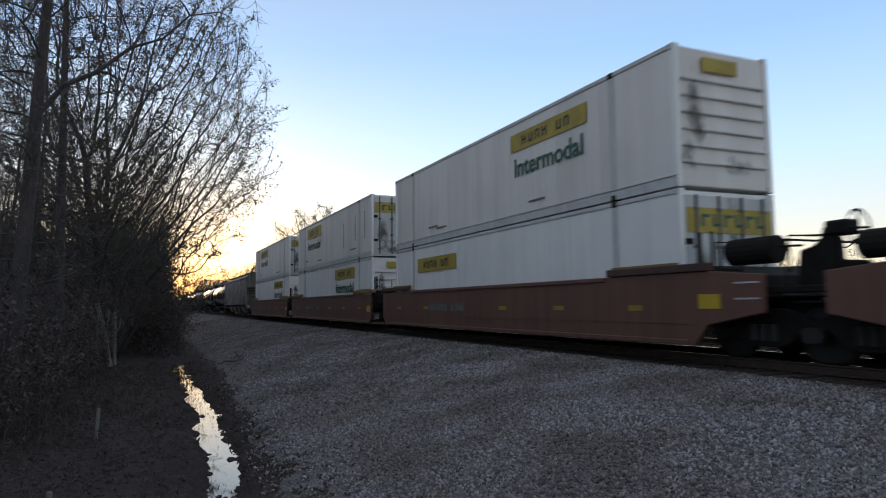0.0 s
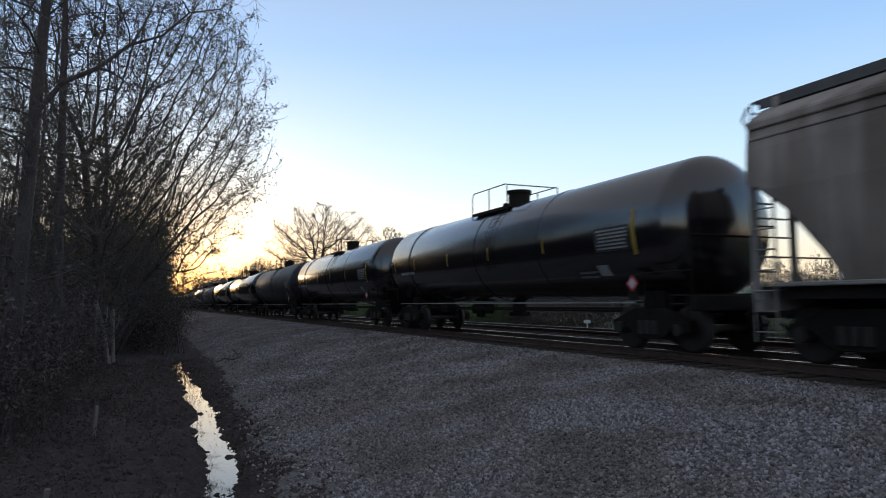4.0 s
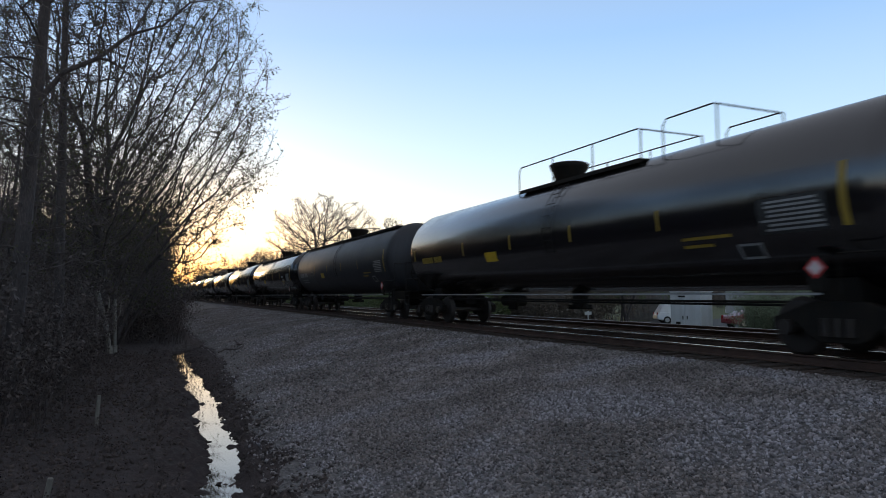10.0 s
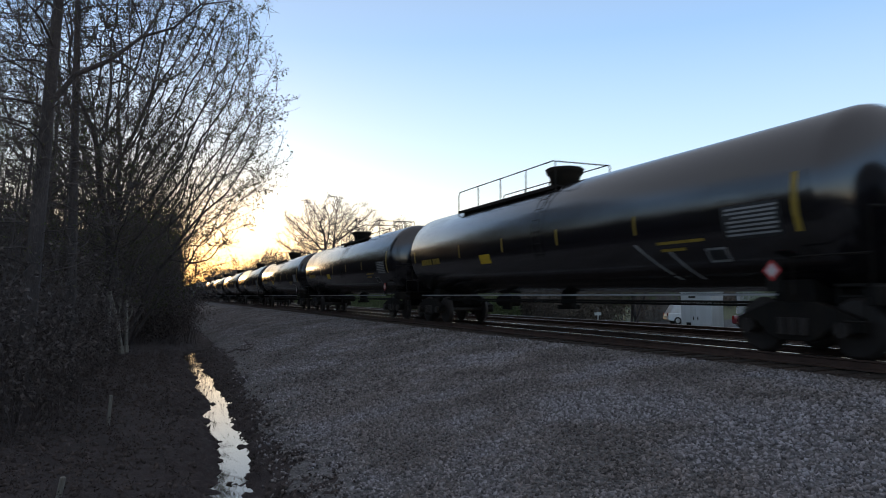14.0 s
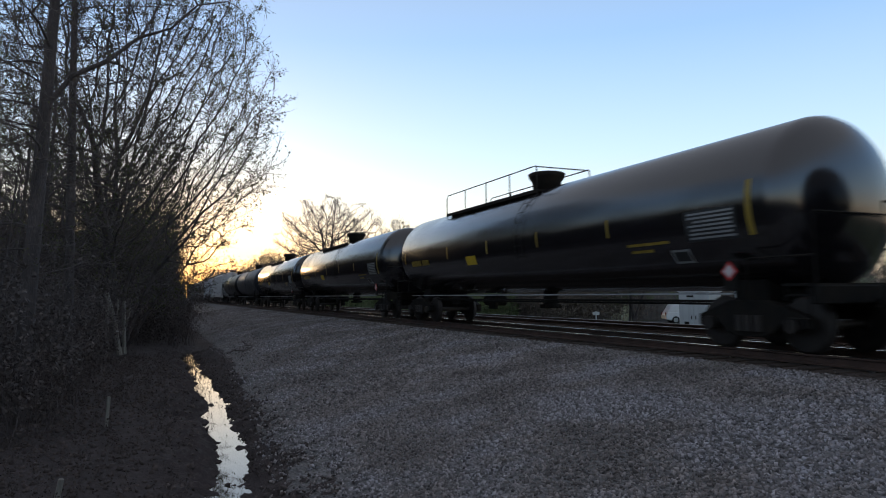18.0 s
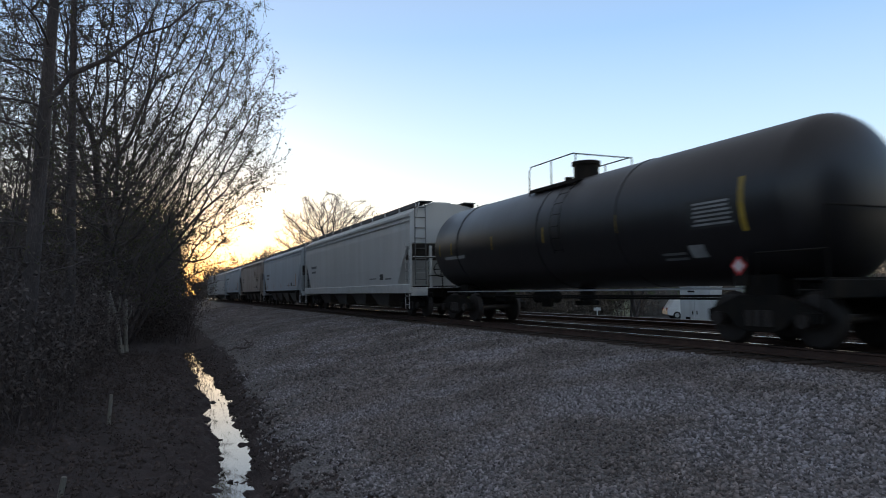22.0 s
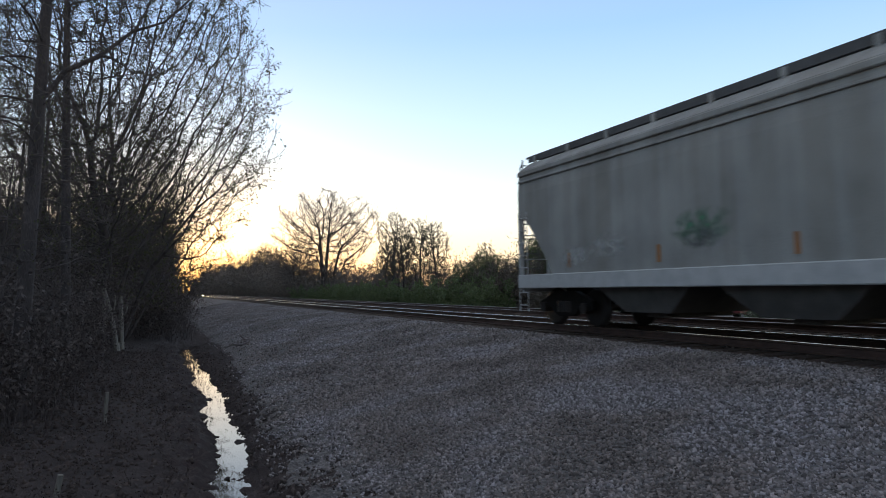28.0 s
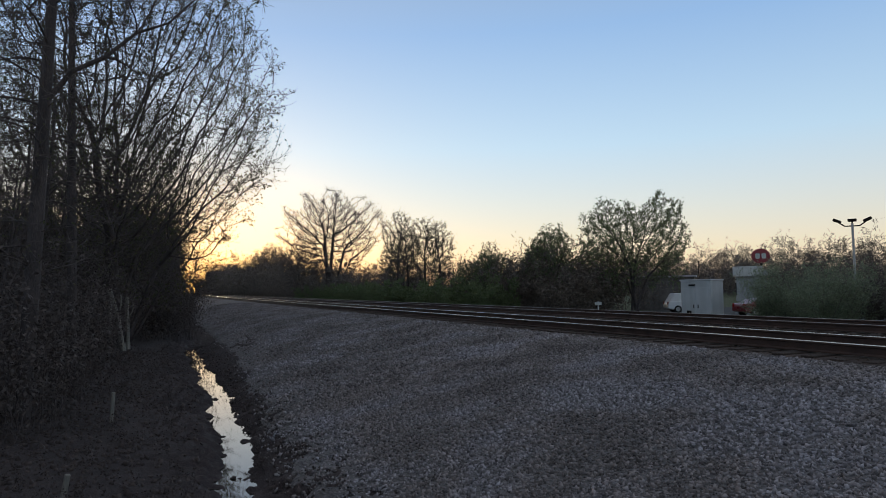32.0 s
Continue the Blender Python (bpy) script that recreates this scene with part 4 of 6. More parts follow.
def lot_lamp():
    c = tagged(new("lot_lamp"), "tall steel lamp pole with three floodlight heads", "lamp post")
    part("pole", bars([[(0, 0, 0), (0, 0, 8.0)]], 0.11, 10), GALVANISED, c)
    part("bracket", bars([[(-1.1, 0, 8.1), (-0.6, 0, 7.75), (0.6, 0, 7.75), (1.1, 0, 8.1)], [(0, 0, 7.7), (0, 0, 8.2)]], 0.06, 8), FRAME_BLACK, c)
    for x, a in ((-1.25, 25), (0.0, 0), (1.25, -25)):
        h = part("lamp_head", box(bmesh.new(), (x, 0, 8.3), (0.75, 0.6, 0.26), 0.04, Matrix.Rotation(radians(a), 3, "Y")), FRAME_BLACK, c)
    c.matrix_world = pose(*at(61.3, 43.1), 0, 0, -55)
    return c


lot_lamp()


def restaurant():
    c = tagged(new("restaurant_building"), "low white restaurant with dark windows beyond the lot", "building")
    wall = material("white_stucco", (0.42, 0.43, 0.44), rough=0.8, streak=0.3)
    part("wall", boxed((0, 0, 1.7), (3.6, 3.0, 3.4), 0.03), wall, c)
    part("roof", boxed((0, 0, 3.7), (3.9, 3.3, 0.7), 0.05), wall, c, "white parapet roof")
    for z in (2.85, 3.2):
        part("fascia_band", boxed((-1.83, 0, z), (0.05, 3.0, 0.16), 0.01), FRAME_BLACK if z < 3 else GALVANISED, c, "narrow band under the roof")
    for k in (-0.8, 0.9):
        w = part("window", boxed((-1.82, k, 1.6), (0.06, 1.4, 1.5)), GLASS, c)
        part("frame", boxed((-1.85, k, 2.4), (0.08, 1.6, 0.1)), FRAME_BLACK, w)
    c.matrix_world = pose(*at(72.0, 65.0), 0, 0, -45)
    return c


restaurant()


def pole_sign():
    c = tagged(new("pole_sign"), "red lens-shaped restaurant sign on a pole", "sign")
    part("pole", bars([[(0, 0, 0), (0, 0, 5.2)]], 0.12, 10), FRAME_BLACK, c)
    red = material("red_sign", (0.30, 0.03, 0.045), rough=0.4, bump=0)
    bm = bmesh.new()
    n = 24
    pts = [(1.1 * math.cos(2 * math.pi * k / n), 0.95 * math.sin(2 * math.pi * k / n)) for k in range(n)]
    a = [bm.verts.new((x, -0.12, 5.85 + z)) for x, z in pts]
    b = [bm.verts.new((x, 0.12, 5.85 + z)) for x, z in pts]
    bm.faces.new(a)
    bm.faces.new(b[::-1])
    for k in range(n):
        bm.faces.new((a[k], b[k], b[(k + 1) % n], a[(k + 1) % n]))
    bmesh.ops.recalc_face_normals(bm, faces=bm.faces)
    part("sign_face", bm, red, c)
    part("sign_mark", box(boxed((-0.36, -0.14, 5.85), (0.52, 0.03, 0.7), 0.1), (0.36, -0.14, 5.85), (0.52, 0.03, 0.7), 0.1), WHITE_MARK, c, "two white rounded shapes")
    part("message_board", boxed((-1.6, 0, 3.9), (3.6, 0.25, 1.3), 0.03), WHITE_MARK, c, "white message board")
    c.matrix_world = pose(*at(71.4, 62.7), 0, 0, -47)
    return c


pole_sign()


def marker_post(x, y, high, label, arm=False):
    c = tagged(new("marker_post"), label, "post", "white posts by the tracks")
    part("post", boxed((0, 0, high / 2), (0.1, 0.1, high), 0.01), WHITE_MARK, c)
    if arm:
        part("plate", boxed((0, -0.06, high - 0.15), (0.55, 0.02, 0.25)), WHITE_MARK, c)
    c.matrix_world = pose(*at(x, y), 0, 0, -40)
    return c


marker_post(33.3, 45.5, 1.25, "white post with a small plate beside the tracks", True)
marker_post(31.6, 47.6, 0.7, "short white post beside the tracks")
marker_post(34.4, 21.9, 0.75, "short white post under the bush")


def shed():
    c = tagged(new("storage_shed"), "low grey storage shed with a pale roof edge by the lot", "shed")
    dull = material("weathered_siding", (0.2, 0.185, 0.175), rough=0.85, vary=0.3, streak=0.4)
    part("wall", boxed((0, 0, 1.25), (2.4, 4.4, 2.5), 0.02), dull, c)
    part("roof", boxed((0, 0, 2.56), (2.7, 4.7, 0.14), 0.03), GALVANISED, c, "pale metal roof")
    for k in (-1.3, 0.0, 1.3):
        part("panel", boxed((-1.22, k, 1.2), (0.04, 1.1, 2.0), 0.01), dull, c)
    # the glow of a small orange light, put in as a plain orange plate
    part("board", boxed((-1.26, -1.9, 1.3), (0.04, 0.4, 0.9)), ORANGE, c, "orange board standing in for a small orange light")
    c.matrix_world = pose(*at(47.2, 53.2), 0, 0, 45) @ Matrix.Scale(1.28, 4)
    return c


shed()
for k in range(9):
    y = 43 + 0.95 * k + 0.3 * math.sin(5 * k)
    marker_post(33.6 + 0.35 * math.sin(3 * k), y, 0.35 + 0.25 * abs(math.sin(2.3 * k)), "short white stub in the verge")

# ditch posts and sticks
for x, y, h, t in ((-0.78, 13.8, 0.62, 3), (-1.0, 8.9, 0.36, 8)):
    c = tagged(new("stake"), "pale weathered wooden stake on the ditch bank", "stake", "stakes by the ditch")
    part("shaft", box(bmesh.new(), (0, 0, h / 2 - 0.05), (0.06, 0.05, h), 0.01), PALE_WOOD, c)
    c.matrix_world = pose(x, y, float(land(x, y)), t, t, 20)
g = np.random.default_rng(9)
for x, y, h, r in ((-1.3, 30.5, 2.6, 0.09), (-1.15, 30.9, 2.2, 0.08), (-1.75, 30.2, 2.0, 0.06), (-4.4, 31, 2.8, 0.09), (-4.1, 31.4, 2.2, 0.06)):
    c = tagged(new("dead_trunk"), "pale dead trunk in the brush", "dead tree", "dead trunks")
    part("trunk", bars([[(0, 0, -0.1), (0.04, 0.02, h * 0.5), (g.normal(0, 0.1), 0.05, h)]], r, 8), PALE_WOOD, c)
    part("branch_stub", bars([[(0.03, 0.02, h * 0.55), (0.25, -0.05, h * 0.72), (0.3, -0.1, h * 0.86)]], r * 0.4, 6), PALE_WOOD, c)
    part("root_flare", bars([[(0.0, 0.0, -0.12), (0.01, 0.0, 0.12), (0.02, 0.01, 0.3)]], r * 1.3, 8), PALE_WOOD, c)
    c.matrix_world = pose(x, y, float(land(x, y)), g.normal(0, 3), g.normal(0, 6), 0)
for x, y, a in ((3.1, 27.3, 30), (3.6, 28.6, 60)):
    c = tagged(new("fallen_branch"), "dark fallen branch on the gravel", "branch", "fallen branches")
    part("stem", bars([[(-0.6, 0, 0.05), (-0.2, 0.1, 0.14), (0.2, 0.05, 0.09), (0.7, 0.2, 0.2)], [(0.0, 0.08, 0.1), (0.3, 0.4, 0.25)]], 0.03, 5), TWIG, c)
    c.matrix_world = pose(x, y, float(land(x, y)), 0, 0, a)


# ---- the train ----
DULL_YELLOW = material("dusty_yellow_tape", (0.42, 0.28, 0.03), rough=0.6, vary=0.35, bump=0.0)
PINK_MARK = material("worn_white_over_red", (0.7, 0.6, 0.6), rough=0.6, vary=0.2, bump=0.0)
STENCIL_WHITE = material("worn_white_stencil", (0.34, 0.34, 0.34), rough=0.6, vary=0.3, fine=25.0, bump=0.0)
ROD_GREY = material("grimy_lock_rod", (0.16, 0.155, 0.15), rough=0.6, vary=0.3)
WALK_GREY = material("weathered_grating", (0.12, 0.118, 0.118), rough=0.75, vary=0.35)
FAINT_MARK = material("faint_grey_marking", (0.17, 0.17, 0.17), rough=0.7, vary=0.3, bump=0.0)
PALE_SCUFF = smudge("rubbed_pale_paint", (0.42, 0.39, 0.36), 1.6, 0.6)
GRAFFITI = [smudge("green_spray", (0.10, 0.24, 0.14), 5.0, 0.8), smudge("pale_spray", (0.55, 0.55, 0.53), 6.0, 0.6), smudge("dark_spray", (0.12, 0.13, 0.13), 6.0, 0.7)]
RED_SPRAY = smudge("faint_red_spray", (0.34, 0.17, 0.13), 5.0, 0.2)
GRIMY_SMEAR = smudge("grime_smear", (0.09, 0.075, 0.065), 3.0, 0.42, 1)
LOGO_YELLOW = material("dull_yellow_panel", (0.50, 0.37, 0.045), rough=0.55, vary=0.25, bump=0.0, streak=0.25)
OCHRE = material("worn_ochre_paint", (0.28, 0.17, 0.04), rough=0.7, vary=0.3)
MOVING = []          # (thing, place along the train at 0 s)


def rides(ob, s, z=0.0):
    """Put a thing on the train, s metres along it at 0 s."""
    ob.matrix_world = pose(TRACK_X, s, z)
    MOVING.append((ob, s, z))
    return ob


def wheelset(parent, y):
    prof = [(-0.81, 0.0), (-0.81, 0.2), (-0.795, 0.42), (-0.79, 0.455), (-0.70, 0.462), (-0.69, 0.50), (-0.665, 0.50), (-0.66, 0.40), (-0.67, 0.16), (-0.6, 0.085),
            (0.6, 0.085), (0.67, 0.16), (0.66, 0.40), (0.665, 0.50), (0.69, 0.50), (0.70, 0.462), (0.79, 0.455), (0.795, 0.42), (0.81, 0.2), (0.81, 0.0)]
    bm = lathe_y(prof, 28)
    bmesh.ops.rotate(bm, verts=bm.verts, cent=(0, 0, 0), matrix=Matrix.Rotation(radians(-90), 3, "Z"))
    ob = part("wheelset", bm, WHEEL_STEEL, parent, "worn steel wheels on an axle", True)
    ob.location = (0, y, 0.46)
    return ob


def truck(parent, y):
    """A two-axle bogie: bolster with side frames, springs and wheelsets."""
    bol = bmesh.new()
    box(bol, (0, 0, 0.62), (1.9, 0.42, 0.26), 0.03)
    box(bol, (0, 0, 0.8), (0.5, 0.5, 0.14), 0.02)
    t = part("truck", bol, FRAME_BLACK, parent, "cast steel two-axle bogie")
    t.location = (0, y, 0)
    outline = [(-1.16, 0.42), (-1.16, 0.62), (-0.92, 0.7), (-0.45, 0.88), (0.45, 0.88), (0.92, 0.7), (1.16, 0.62), (1.16, 0.42), (0.95, 0.38), (0.75, 0.55),
               (0.5, 0.32), (0.3, 0.24), (-0.3, 0.24), (-0.5, 0.32), (-0.75, 0.55), (-0.95, 0.38)]
    for x in (-1.0, 1.0):
        fr = part("side_frame", prism(outline, x - 0.09, x + 0.09, 0.015), FRAME_BLACK, t)
        for k in (-0.2, 0.0, 0.2):
            part("spring", bars([[(x * 1.08, k, 0.34), (x * 1.08, k, 0.62)]], 0.085, 10), WHEEL_STEEL, t)
        for k in (-0.89, 0.89):
            part("axle_bearing", bars([[(x * 0.9, k, 0.46), (x * 1.17, k, 0.46)]], 0.13, 12), WHEEL_STEEL, t)
    for k in (-0.89, 0.89):
        wheelset(t, k)
    return t


def coupler(parent, y, s):
    bm = bmesh.new()
    box(bm, (0, y + s * 0.3, 0.83), (0.2, 0.75, 0.18), 0.03)
    box(bm, (0.05, y + s * 0.62, 0.83), (0.34, 0.26, 0.28), 0.05)
    tube(bm, [(-0.2, y + s * 0.2, 0.8), (-0.25, y + s * 0.45, 0.45), (-0.2, y + s * 0.68, 0.6)], 0.03, 6)
    return part("coupler", bm, FRAME_BLACK, parent, "knuckle coupler with air hose")


def ladder(parent, x, y, z0, z1, dx=0.0, dy=0.45, mat=None, rungs=5, r=0.018, label="ladder of round rungs"):
    ps = [[(x, y, z0), (x, y, z1)], [(x + dx, y + dy, z0), (x + dx, y + dy, z1)]]
    for k in range(rungs):
        z = z0 + (z1 - z0) * (k + 0.5) / rungs
        ps.append([(x, y, z), (x + dx, y + dy, z)])
    return part("ladder", bars(ps, r), mat or FRAME_BLACK, parent, label)


def brake_wheel(parent, x, y, z):
    pts = [(x + 0.28 * math.cos(a), y, z + 0.28 * math.sin(a)) for a in np.linspace(0, 2 * math.pi, 17)]
    return part("brake_wheel", bars([pts, [(x - 0.27, y, z), (x + 0.27, y, z)], [(x, y, z - 0.27), (x, y, z + 0.27)]], 0.02), FRAME_BLACK, parent)


TANK_R, TANK_Z = 1.53, 2.585
PLACARD_Y, PLACARD_Z = 0.87, 1.4


def on_tank(parent, name, y0, y1, z0, z1, mat, label="", side=-1, out=0.006, slant=0.0):
    """A mark painted on the tank's side, bent to its curve."""
    bm = bmesh.new()
    rows = []
    n = 4
    for j in range(n + 1):
        z = z0 + (z1 - z0) * j / n
        x = side * (math.sqrt(max(0.01, TANK_R ** 2 - (z - TANK_Z) ** 2)) + out)
        rows.append([bm.verts.new((x, y + slant * j / n, z)) for y in (y0, y1)])
    for a, b in zip(rows, rows[1:]):
        bm.faces.new((a[0], a[1], b[1], b[0]))
    bmesh.ops.recalc_face_normals(bm, faces=bm.faces)
    return part(name, bm, mat, parent, label)


def mark_rows(parent, y0, y1, z0, z1, rows, mat, seed, label, plate=None):
    """Small writing too faint to read: a block of short strokes."""
    g = random.Random(seed)
    if plate:
        on_tank(parent, "stencil_plate", y0 - 0.04, y1 + 0.04, z0 - 0.03, z1 + 0.03, plate, "", -1, 0.004)
    h = (z1 - z0) / rows
    for k in range(rows):
        z = z0 + h * k + h * 0.25
        on_tank(parent, "stencil", y0 + g.uniform(0, 0.12), y1 - g.uniform(0, 0.18) * (y1 - y0), z, z + h * 0.5, mat, label, -1, 0.009)


def mark_blocks(parent, y0, high, z, counts, mat, label):
    """A line of reporting marks: one plain block a character, in groups."""
    y = y0
    for n in counts:
        for k in range(n):
            on_tank(parent, "stencil", y, y + high * 0.62, z, z + high, mat, label if k == 0 else "", -1, 0.009)
            y += high * 0.8
        y += high * 0.6


def tank_profile(half, seams=()):
    prof = []
    for k in range(9):
        a = math.pi / 2 * k / 8
        prof.append((-half - 0.72 * math.cos(a), TANK_R * math.sin(a)))
    for s in seams:
        prof += [(s - 0.06, TANK_R), (s - 0.05, TANK_R + 0.012), (s + 0.05, TANK_R + 0.012), (s + 0.06, TANK_R)]
    for k in range(9):
        a = math.pi / 2 * (1 - k / 8)
        prof.append((half + 0.72 * math.cos(a), TANK_R * math.sin(a)))
    return prof


def top_rails(parent, y0, y1, base, x=0.9, high=0.83, r=0.018):
    """Handrails round a stretch of the top walkway: both sides and the front end, with posts."""
    n = max(1, round((y1 - y0) / 1.5))
    z = base + high
    for s in (-1, 1):
        pts = [(s * x, y0, base), (s * x, y0, z - 0.06), (s * x, y0 + 0.06, z), (s * x, y1 - 0.1, z), (s * x, y1, z - 0.12), (s * x, y1, base)]
        part("handrail", bars([pts] + [[(s * x, y0 + (y1 - y0) * k / n, base), (s * x, y0 + (y1 - y0) * k / n, z)] for k in range(1, n)], r, 5), FRAME_BLACK, parent)
    part("front_rail", bars([[(-x, y0, z - 0.03), (x, y0, z - 0.03)]], r, 5), FRAME_BLACK, parent)


def tank_car(half, paint, kind, label, s, seed, radius=1.53, rails=((-0.7, 5.6),), dome_y=0.2, walk=(-0.7, 5.6), round_dome=False):
    """A tank car; the nearer side faces -x, the front end -y."""
    car = tagged(new("tank_car"), label, "tank car", "tank cars of the train")
    global TANK_R, TANK_Z
    TANK_R, TANK_Z = radius, 1.055 + radius
    L = half + 0.72 + 0.68
    seams = ()
    tank = part("tank", lathe_y(tank_profile(half, seams), 64, 0, TANK_Z), paint, car, "", True)
    # underframe
    for s_ in (-1, 1):
        e = s_ * (L - 0.55)
        part("stub_sill", boxed((0, s_ * (L - 1.9), 0.98), (0.55, 2.6, 0.32), 0.02), FRAME_BLACK, car)
        part("end_sill", boxed((0, e, 0.98), (2.9, 0.14, 0.3), 0.02), FRAME_BLACK, car)
        part("end_platform", boxed((0, s_ * (L - 0.85), 1.14), (2.9, 0.55, 0.04)), FRAME_BLACK, car)
        part("bolster_web", prism([(s_ * (half - 0.9) - 0.35, 0.86), (s_ * (half - 0.9) + 0.35, 0.86), (s_ * (half - 0.9) + 0.3, 1.25), (s_ * (half - 0.9) - 0.3, 1.25)], -0.8, 0.8, 0.02), FRAME_BLACK, car)
        ps = [[(-1.42, e, 1.1), (-1.42, e, 2.28), (1.42, e, 2.28), (1.42, e, 1.1)], [(-1.42, e - s_ * 0.0, 1.6), (-1.42, e - s_ * 1.3, 1.6), (-1.42, e - s_ * 1.3, 1.0)]]
        part("end_rail", bars(ps, 0.02), FRAME_BLACK, car)
        ladder(car, -1.47, e - s_ * 0.5, 0.42, 1.15, 0, s_ * 0.42, rungs=2, label="")
        truck(car, s_ * (half - 0.75))
        coupler(car, s_ * (L - 0.62), s_)
    for x in (-1.38, 1.38):
        part("side_walk", boxed((x, 0, 1.0), (0.04, 2 * half - 1.6, 0.035)), GALVANISED if x < 0 else FRAME_BLACK, car, "narrow pale side sill")
    part("air_pipe", bars([[(-0.75, -half + 1.5, 0.86), (-0.75, half - 1.5, 0.86)], [(-0.45, -half + 1.5, 0.8), (-0.45, half - 1.5, 0.8)]], 0.028), FRAME_BLACK, car)
    part("brake_gear", box(box(boxed((-0.5, half - 3.4, 0.82), (0.4, 0.7, 0.3), 0.05), (0.3, half - 4.6, 0.8), (0.5, 1.0, 0.34), 0.08), (-0.2, half - 5.4, 0.78), (0.12, 0.5, 0.5), 0.02), FRAME_BLACK, car)
    bot = bmesh.new()
    tube(bot, [(0, 0.1, 0.62), (0, 0.1, 1.12)], 0.22, 12)
    box(bot, (0, 0.1, 0.66), (0.6, 0.3, 0.12), 0.02)
    part("outlet_valve", bot, FRAME_BLACK, car)
    brake_wheel(car, -0.9, L - 0.5, 1.85)
    tz = TANK_Z + TANK_R
    wz = TANK_Z + math.sqrt(TANK_R ** 2 - 0.81)
    for x in (-0.72, 0.72):
        part("walkway", box(boxed((x, sum(walk) / 2, wz + 0.14), (0.42, walk[1] - walk[0], 0.04)), (x * 1.27, sum(walk) / 2, wz + 0.11), (0.03, walk[1] - walk[0], 0.09)), FRAME_BLACK, car, "dark grating walkway")
    if round_dome:
        dome = bmesh.new()
        tube(dome, [(0, dome_y, tz - 0.05), (0, dome_y, tz + 0.40)], 0.34, 20)
        tube(dome, [(0, dome_y, tz + 0.38), (0, dome_y, tz + 0.47)], 0.39, 20)
        part("manway_housing", dome, FRAME_BLACK, car, "round manway with a bolted lid")
        part("vent_valve", bars([[(0.05, dome_y + 0.9, tz - 0.03), (0.05, dome_y + 0.9, tz + 0.2)]], 0.12, 10), FRAME_BLACK, car)
        for x in (-0.28, 0.03, 0.5):
            y = x * 2 * half * 0.75
            part("strap", lathe_y([(y - 0.05, TANK_R), (y - 0.05, TANK_R + 0.015), (y + 0.05, TANK_R + 0.015), (y + 0.05, TANK_R)], 64, 0, TANK_Z), paint, car)
    else:
        dome = lathe_y([(0, 0.0), (0, 0.40), (0.30, 0.44), (0.40, 0.52), (0.52, 0.56), (0.56, 0.5), (0.57, 0.0)], 24)
        bmesh.ops.rotate(dome, verts=dome.verts, cent=(0, 0, 0), matrix=Matrix.Rotation(radians(90), 3, "X"))
        bmesh.ops.translate(dome, verts=dome.verts, vec=(0, dome_y, tz - 0.04))
        part("manway_housing", dome, FRAME_BLACK, car, "flared manway housing", True)
    for a, b in rails:
        top_rails(car, a, b, wz)
    # side ladder by the walkway
    part("side_ladder", bars([[(-TANK_R * math.sin(a) - 0.05, y, TANK_Z + TANK_R * math.cos(a) + 0.03) for a in np.linspace(0.65, 2.0, 8)] for y in (-0.9, -0.5)] +
                             [[(-TANK_R * math.sin(a) - 0.05, -0.9, TANK_Z + TANK_R * math.cos(a) + 0.03), (-TANK_R * math.sin(a) - 0.05, -0.5, TANK_Z + TANK_R * math.cos(a) + 0.03)] for a in np.linspace(0.7, 1.95, 7)], 0.009), FRAME_BLACK, car)
    # marks
    f = -half
    lead = 0.62 if round_dome else 0.22
    on_tank(car, "reflector_strip", f + lead, f + lead + 0.12, 2.0, 2.95, DULL_YELLOW)
    for k in (4.1, 7.1, 10.0, 13.0, 2 * half - 0.4):
        if k < 2 * half:
            on_tank(car, "reflector_strip", f + k, f + k + 0.07, 2.25, 2.65, DULL_YELLOW)
    if round_dome:
        mark_rows(car, f + 0.85, f + 1.95, 2.15, 2.62, 6, STENCIL_WHITE, seed, "faded white stencilled line", BLACK_MARK)
        on_tank(car, "stencil_plate", f + 1.75, f + 2.15, 1.6, 1.84, STENCIL_WHITE, "small white data plate")
        mark_rows(car, f + 2.2, f + 3.0, 1.55, 1.75, 2, FAINT_MARK, seed + 2, "faint stencilled line")
        mark_rows(car, 2 * half + f - 2.4, 2 * half + f - 0.7, 2.05, 2.25, 1, STENCIL_WHITE, seed + 1, "faded white stencilled line")
    else:
        mark_rows(car, f + 0.6, f + 1.75, 2.0, 2.52, 7, STENCIL_WHITE, seed, "white stencilled line", BLACK_MARK)
        on_tank(car, "stencil_plate", f + 1.85, f + 2.35, 1.6, 1.86, STENCIL_WHITE, "small white data plate")
        on_tank(car, "stencil_plate", f + 1.9, f + 2.3, 1.64, 1.82, BLACK_MARK, "dark field of a data plate", -1, 0.011)
        mark_rows(car, f + 2.3, f + 3.6, 1.97, 2.08, 1, DULL_YELLOW, seed + 3, "yellow stencilled line")
        mark_rows(car, f + 2.75, f + 3.6, 1.83, 1.94, 1, DULL_YELLOW, seed + 5, "yellow stencilled line")
        white = kind in ("dull", "full", "bare")
        mark_blocks(car, 2 * half + f - 2.75, 0.24 if white else 0.2, 2.12, (4, 6), STENCIL_WHITE if white else DULL_YELLOW, "white reporting marks" if white else "worn yellow reporting marks")
        if kind == "full":
            for y, z, w in ((2.5, 2.05, 0.6), (2.7, 2.28, 0.75), (2.55, 1.62, 0.7), (3.3, 1.75, 0.35)):
                on_tank(car, "stencil_plate", f + y, f + y + w, z, z + 0.13, STENCIL_WHITE, "small white data plate")
